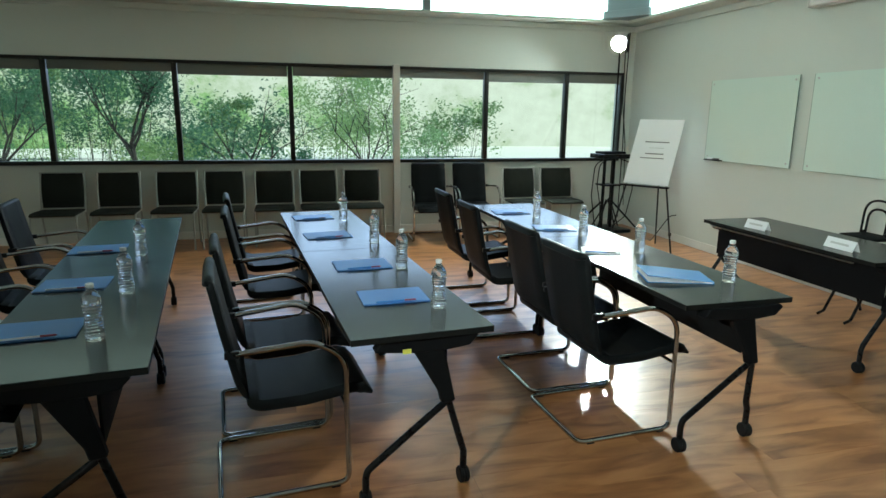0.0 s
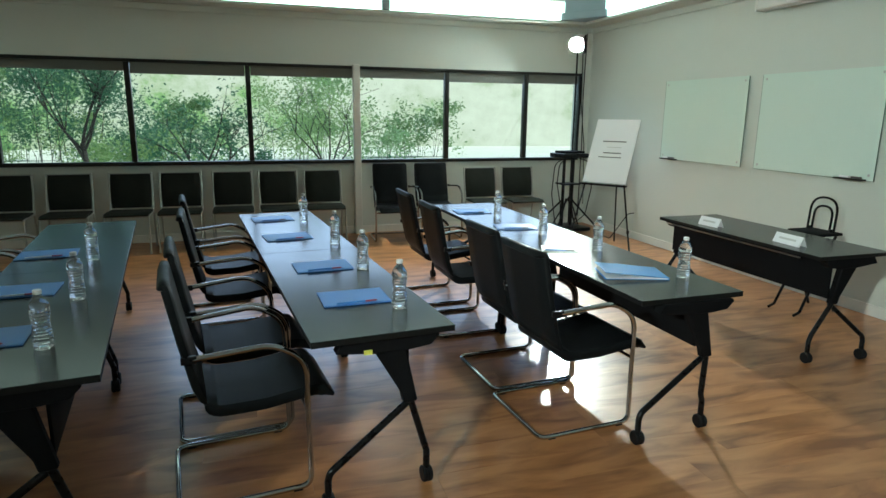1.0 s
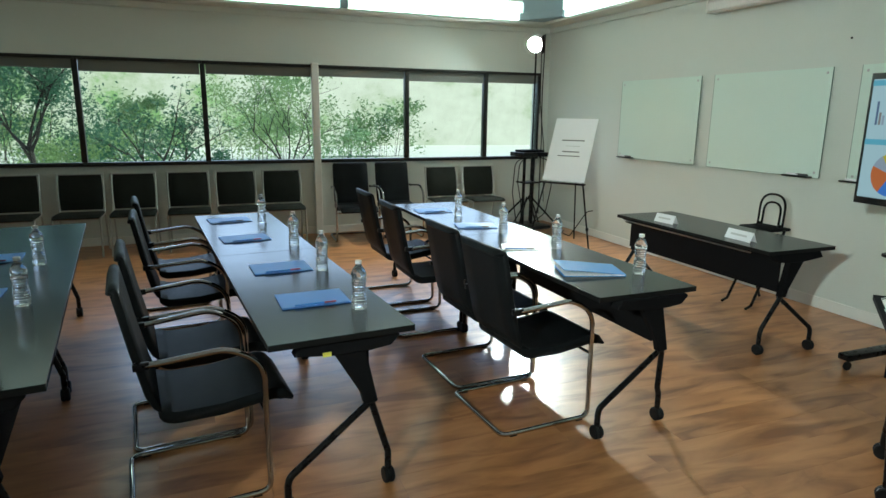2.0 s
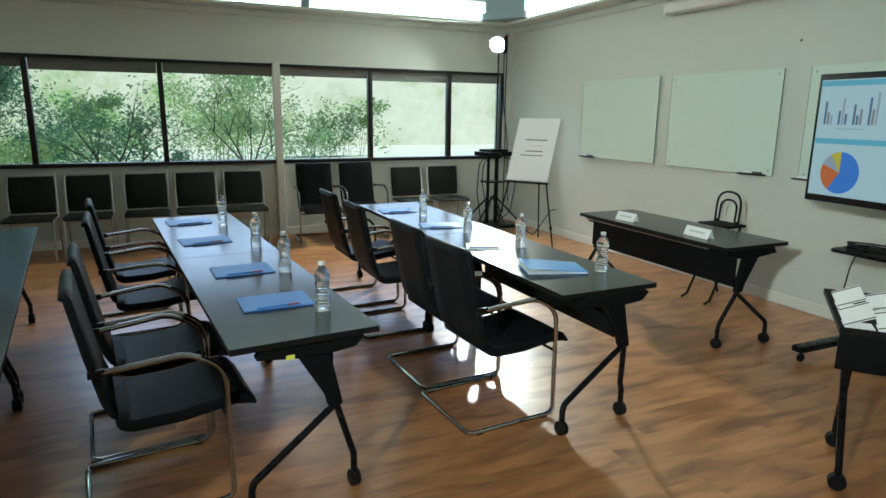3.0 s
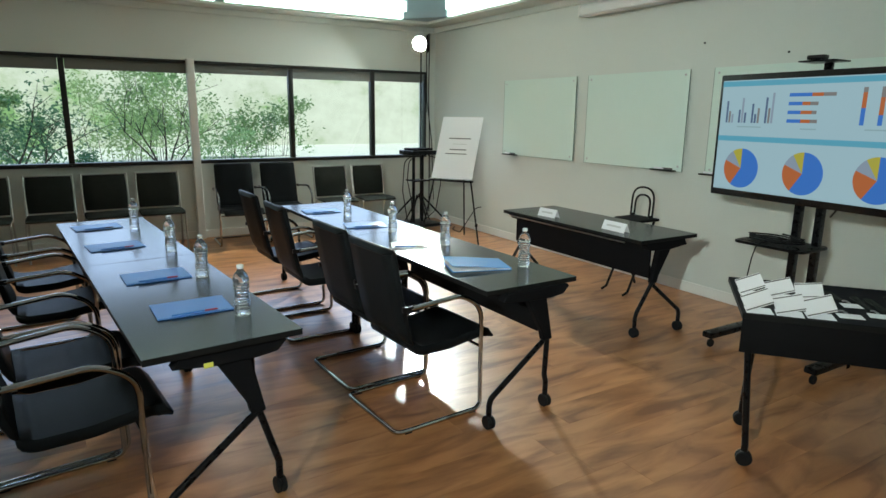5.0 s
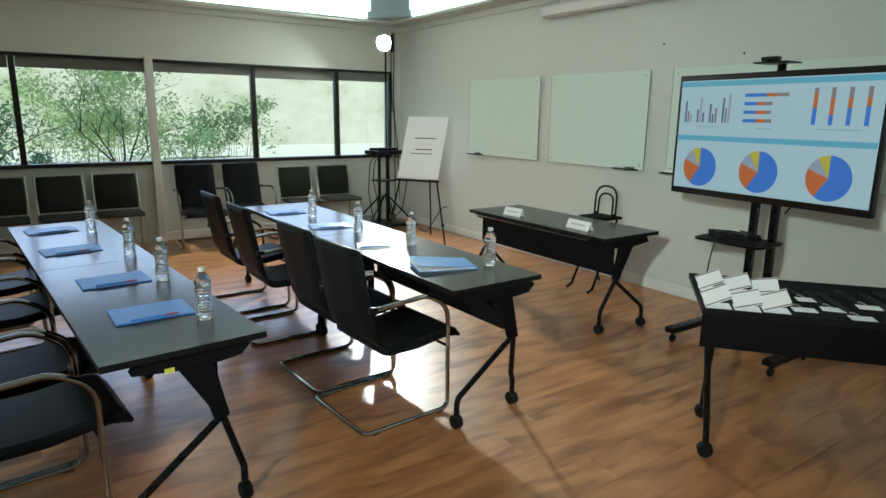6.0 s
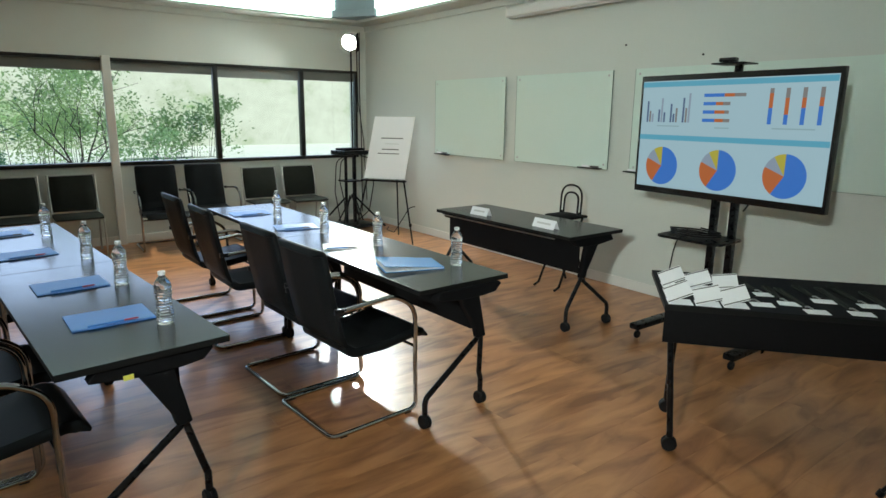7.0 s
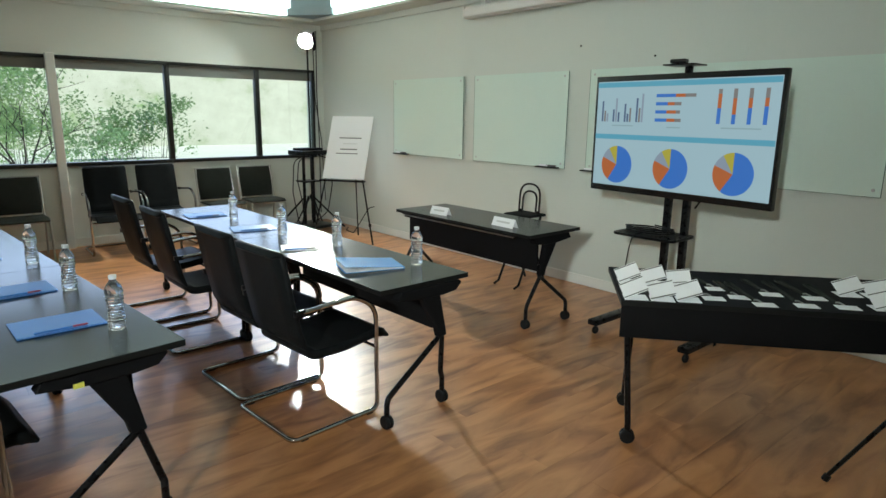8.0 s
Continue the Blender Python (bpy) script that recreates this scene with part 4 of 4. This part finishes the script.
coil = []
for k in range(46):
    a = k * 0.42
    rr = 0.105 + 0.012 * math.sin(k * 1.7)
    coil.append((4.10 + rr * 0.8 * math.cos(a), 2.31 + rr * 1.6 * math.sin(a), 0.788 + 0.0009 * k))
cable("coiled_cable", coil, 0.0058, "coil of black cable lying on the stand's shelf", 0.0)
cable("hanging_cable", [(4.03, 2.32, 0.79), (3.94, 2.34, 0.785), (3.93, 2.36, 0.68), (3.98, 2.42, 0.42), (4.10, 2.42, 0.2), (4.16, 2.36, 0.13)], 0.004, "thin black cable hanging from the stand's shelf", 0.12)

# ---- stool behind the speakers' table ----
sl = thing("folding_stool", "black metal stool with a double-hoop tube back", "stool", m=pose(4.50, 3.865, 0))
part("seat", box(-0.13, -0.15, 0.665, 0.14, 0.15, 0.69, 0.01), BLACK_PANEL, sl)
for wd, top in ((0.125, 0.965), (0.085, 0.895)):
    hoop = rounded([(0.06, -wd, 0.68), (0.075, -wd, top), (0.075, wd, top), (0.06, wd, 0.68)], [0, wd * 0.98, wd * 0.98, 0], 9)
    part("hoop", tube(hoop, 0.0095, 8), BLACK_METAL, sl)
for s in (-1, 1):
    part("collar", lathe([(0.014, 0.69), (0.018, 0.694), (0.018, 0.712), (0.013, 0.716)], 10, at=(0.06, s * 0.105, 0)), BLACK_METAL, sl)
    part("leg", tube(rounded([(0.10, s * 0.12, 0.66), (-0.19, s * 0.13, 0.035), (-0.25, s * 0.13, 0.012)], 0.03), 0.0115, 8), BLACK_METAL, sl)
    part("leg", tube([(-0.10, s * 0.115, 0.66), (0.19, s * 0.125, 0.012)], 0.0115, 8), BLACK_METAL, sl)
part("stretcher", tube([(-0.06, -0.125, 0.315), (-0.06, 0.125, 0.315)], 0.008, 8), BLACK_METAL, sl)

# ---- easel ----
d = Vector((0.55, -0.835, 0)).normalized()
back = Vector((-d.y, d.x, 0))
br = Vector((4.335, 6.36, 0.80))
e = thing("easel", "black folding easel holding a large white sheet", "easel", m=Matrix.LocRotScale(br, Matrix((d, back, Vector((0, 0, 1)))).transposed().to_euler(), None))
lean = math.degrees(math.atan2(0.34, 0.76))
q = pose(0, 0, 0, -lean, 0, 0)
bd = part("board", box(-0.56, -0.004, 0.0, 0.0, 0.004, 0.835, 0.001, m=q), PAPER, e, "white poster sheet on a board", smooth=False)
for x0, x1, z, hgt, m in ((-0.415, -0.115, 0.535, 0.012, INK), (-0.35, -0.16, 0.462, 0.007, PALE_INK), (-0.38, -0.15, 0.385, 0.012, INK), (-0.43, -0.135, 0.33, 0.010, INK)):
    part("print_bar", box(x0, -0.0055, z, x1, -0.0042, z + hgt, m=q), m, bd, smooth=False)
part("tray", box(-0.58, -0.05, -0.03, 0.02, 0.012, -0.008, 0.004), BLACK_METAL, e)
part("clamp_bar", box(-0.33, 0.006, 0.60, -0.23, 0.02, 0.68, 0.004, m=q), BLACK_METAL, e)
part("leg", tube([tuple(q @ Vector((-0.24, 0.028, 0.815))), (-0.02, 0.016, -0.02), (0.15, -0.10, -0.79)], 0.011, 8), BLACK_METAL, e)
part("leg", tube([tuple(q @ Vector((-0.30, 0.028, 0.815))), (-0.53, 0.016, -0.02), (-0.66, -0.11, -0.79)], 0.011, 8), BLACK_METAL, e)
part("leg", tube([tuple(q @ Vector((-0.27, 0.03, 0.82))), (-0.27, 0.37, 0.0), (-0.27, 0.42, -0.79)], 0.010, 8), BLACK_METAL, e)
part("knob", lathe([(0.014, -0.02), (0.018, -0.015), (0.018, 0.015), (0.014, 0.02)], 10, at=(0.105, -0.075, -0.55)), RUBBER, e)
cable("floor_cable", [(4.62, 6.55, 0.42), (4.58, 6.62, 0.40), (4.54, 6.80, 0.16), (4.55, 6.95, 0.02), (4.62, 7.25, 0.01), (4.75, 7.4, 0.012)], 0.006, "black cable trailing down to the floor", 0.12)

# ---- equipment stand and lamp in the corner ----
av = thing("equipment_stand", "black equipment stand with tray, poles and cables", "stand", m=pose(4.32, 7.72, 0, 0, 0, 6))
part("tray", box(-0.21, -0.17, 1.035, 0.21, 0.17, 1.095, 0.01), BLACK_METAL, av)
part("device", box(-0.16, -0.12, 1.096, 0.17, 0.12, 1.125, 0.006), BLACK_PANEL, av)
for x in (-0.075, 0.075):
    part("pole", tube([(x, 0, 0.05), (x, 0, 1.035)], 0.022, 10), BLACK_METAL, av)
part("shelf", box(-0.13, -0.12, 0.66, 0.13, 0.12, 0.68, 0.004), BLACK_METAL, av)
part("base", box(-0.24, -0.24, 0.02, 0.26, 0.24, 0.07, 0.02), BLACK_METAL, av)
for x, y in ((-0.36, -0.30), (0.38, -0.30), (-0.36, 0.28), (0.36, 0.28)):
    part("leg", tube([(x * 0.1, y * 0.1, 0.46), (x, y, 0.015)], 0.013, 8), BLACK_METAL, av)
for k, (x, y, s) in enumerate(((-0.24, -0.12, 0.9), (-0.20, -0.16, 0.6), (0.20, -0.15, 0.75))):
    cable("hanging_cable", [(4.32 + x * 0.4, 7.72 + y, 1.03), (4.32 + x * 1.2, 7.70 + y, 0.98), (4.32 + x * 1.35, 7.69 + y, 1.0 - s * 0.5), (4.32 + x * 1.0, 7.70 + y, 1.0 - s), (4.32 + x * 0.5, 7.70, 0.09)], 0.007, "black cable looped beside the equipment stand", 0.14)

def lamp_stand(x, y, z, aim, material, label, hood=0.12, size=1.0, bulb=1.0):
    lp = thing("lamp_stand", label, "lamp", "video lamps on stands", m=pose(x, y, 0))
    part("pole", tube([(0, 0, 0.05), (0, 0, z - 0.10)], 0.013, 8), BLACK_METAL, lp)
    for a in (40, 160, 280):
        part("leg", tube([(0, 0, 0.45), (0.24 * math.cos(radians(a)), 0.24 * math.sin(radians(a)), 0.012)], 0.010, 8), BLACK_METAL, lp)
    hd = part("lamp_head", lathe([(0.150, -hood), (0.158, -hood), (0.165, 0.05), (0.10, 0.09), (0.01, 0.10), (0.01, 0.0), (0.145, -0.008), (0.150, -hood)], 28, caps=False), PALE_PLASTIC, lp)
    hd.matrix_basis = look((0, 0, z), (aim[0] - x, aim[1] - y, aim[2]))
    df = part("diffuser", lathe([(0.001, -0.006), (0.08, -0.004), (0.13, 0.004), (0.14, 0.012)], 28), material, hd, "glowing white diffuser")
    df.matrix_basis = pose(0, 0, -0.022) @ Matrix.Diagonal((bulb, bulb, 1, 1))
    hd.scale = (size, size, size)
    return lp


corner = lamp_stand(4.53, 8.02, 2.59, (0.2, 3.2, 0.6), LAMP_GLOW, "tall black light stand with a lit round lamp", 0.125, 0.69, 0.62)
key = lamp_stand(-2.53, -0.75, 2.57, (4.8, 5.0, 1.0), KEY_GLOW, "tall black light stand with a lit lamp and added barn doors", 0.16)
# unseen flag, added to keep the corner lamp off the east wall
flag = next(o for o in corner.children if o.name.startswith("lamp_head"))
part("barn_door", box(-0.172, -0.17, -0.25, -0.168, 0.17, 0.0), BLACK_PANEL, flag, "added black barn door that shapes the beam", smooth=False)
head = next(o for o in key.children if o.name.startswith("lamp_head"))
# unseen flags, added to hold the beam off upper wall, floor and sides
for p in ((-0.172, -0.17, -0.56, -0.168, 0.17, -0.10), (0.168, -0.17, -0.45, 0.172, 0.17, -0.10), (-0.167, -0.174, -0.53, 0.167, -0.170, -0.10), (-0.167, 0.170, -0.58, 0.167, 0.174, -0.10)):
    part("barn_door", box(*p), BLACK_PANEL, head, "added black barn door that shapes the beam", smooth=False)
cable("wall_cable", [(4.80, 8.245, 2.75), (4.79, 8.25, 1.9), (4.81, 8.25, 1.2), (4.80, 8.24, 0.12)], 0.007, "grey cable running down the corner", 0.05)
cable("wall_cable", [(4.74, 8.235, 2.55), (4.755, 8.24, 1.8), (4.83, 8.22, 1.2), (4.86, 8.20, 0.3)], 0.006, "black cable running down the corner", 0.2)

# ---- laminate floor: planks along x ----
floor = tagged(link("floor", box(LEFT_X, BACK_Y, -0.3, RIGHT_X, WIN_Y, -0.012), SUBFLOOR), "glossy orange-brown wood laminate plank floor", "floor", kind="structure")
PL, PW = 1.45, 0.2
rest = bmesh.new()
shared = {}
row, y = 0, BACK_Y
rng = random.Random(11)
while y < WIN_Y - 0.01:
    y1 = min(y + PW, WIN_Y)
    x = LEFT_X - rng.uniform(0.1, PL - 0.1)
    while x < RIGHT_X - 0.001:
        a, b = max(x, LEFT_X), min(x + PL, RIGHT_X)
        x += PL
        if b - a < 0.02:
            continue
        g = 0.0004
        size = (round(b - a, 3), round(y1 - y, 3))
        if y > 0.9 and b > -3.2:
            if size not in shared:
                bm = box(g, g, -0.011, size[0] - g, size[1] - g, 0.0)
                me = bpy.data.meshes.new("plank")
                bm.to_mesh(me)
                bm.free()
                me.materials.append(FLOOR)
                shared[size] = me
            p = new("plank", shared[size])
            p.parent, p.location = floor, (a, y, 0)
        else:
            box(a + g, y + g, -0.011, b - g, y1 - g, 0.0, bm=rest)
    y, row = y1, row + 1
tagged(part("far_planks", rest, FLOOR, floor, smooth=False), kind="stuff")
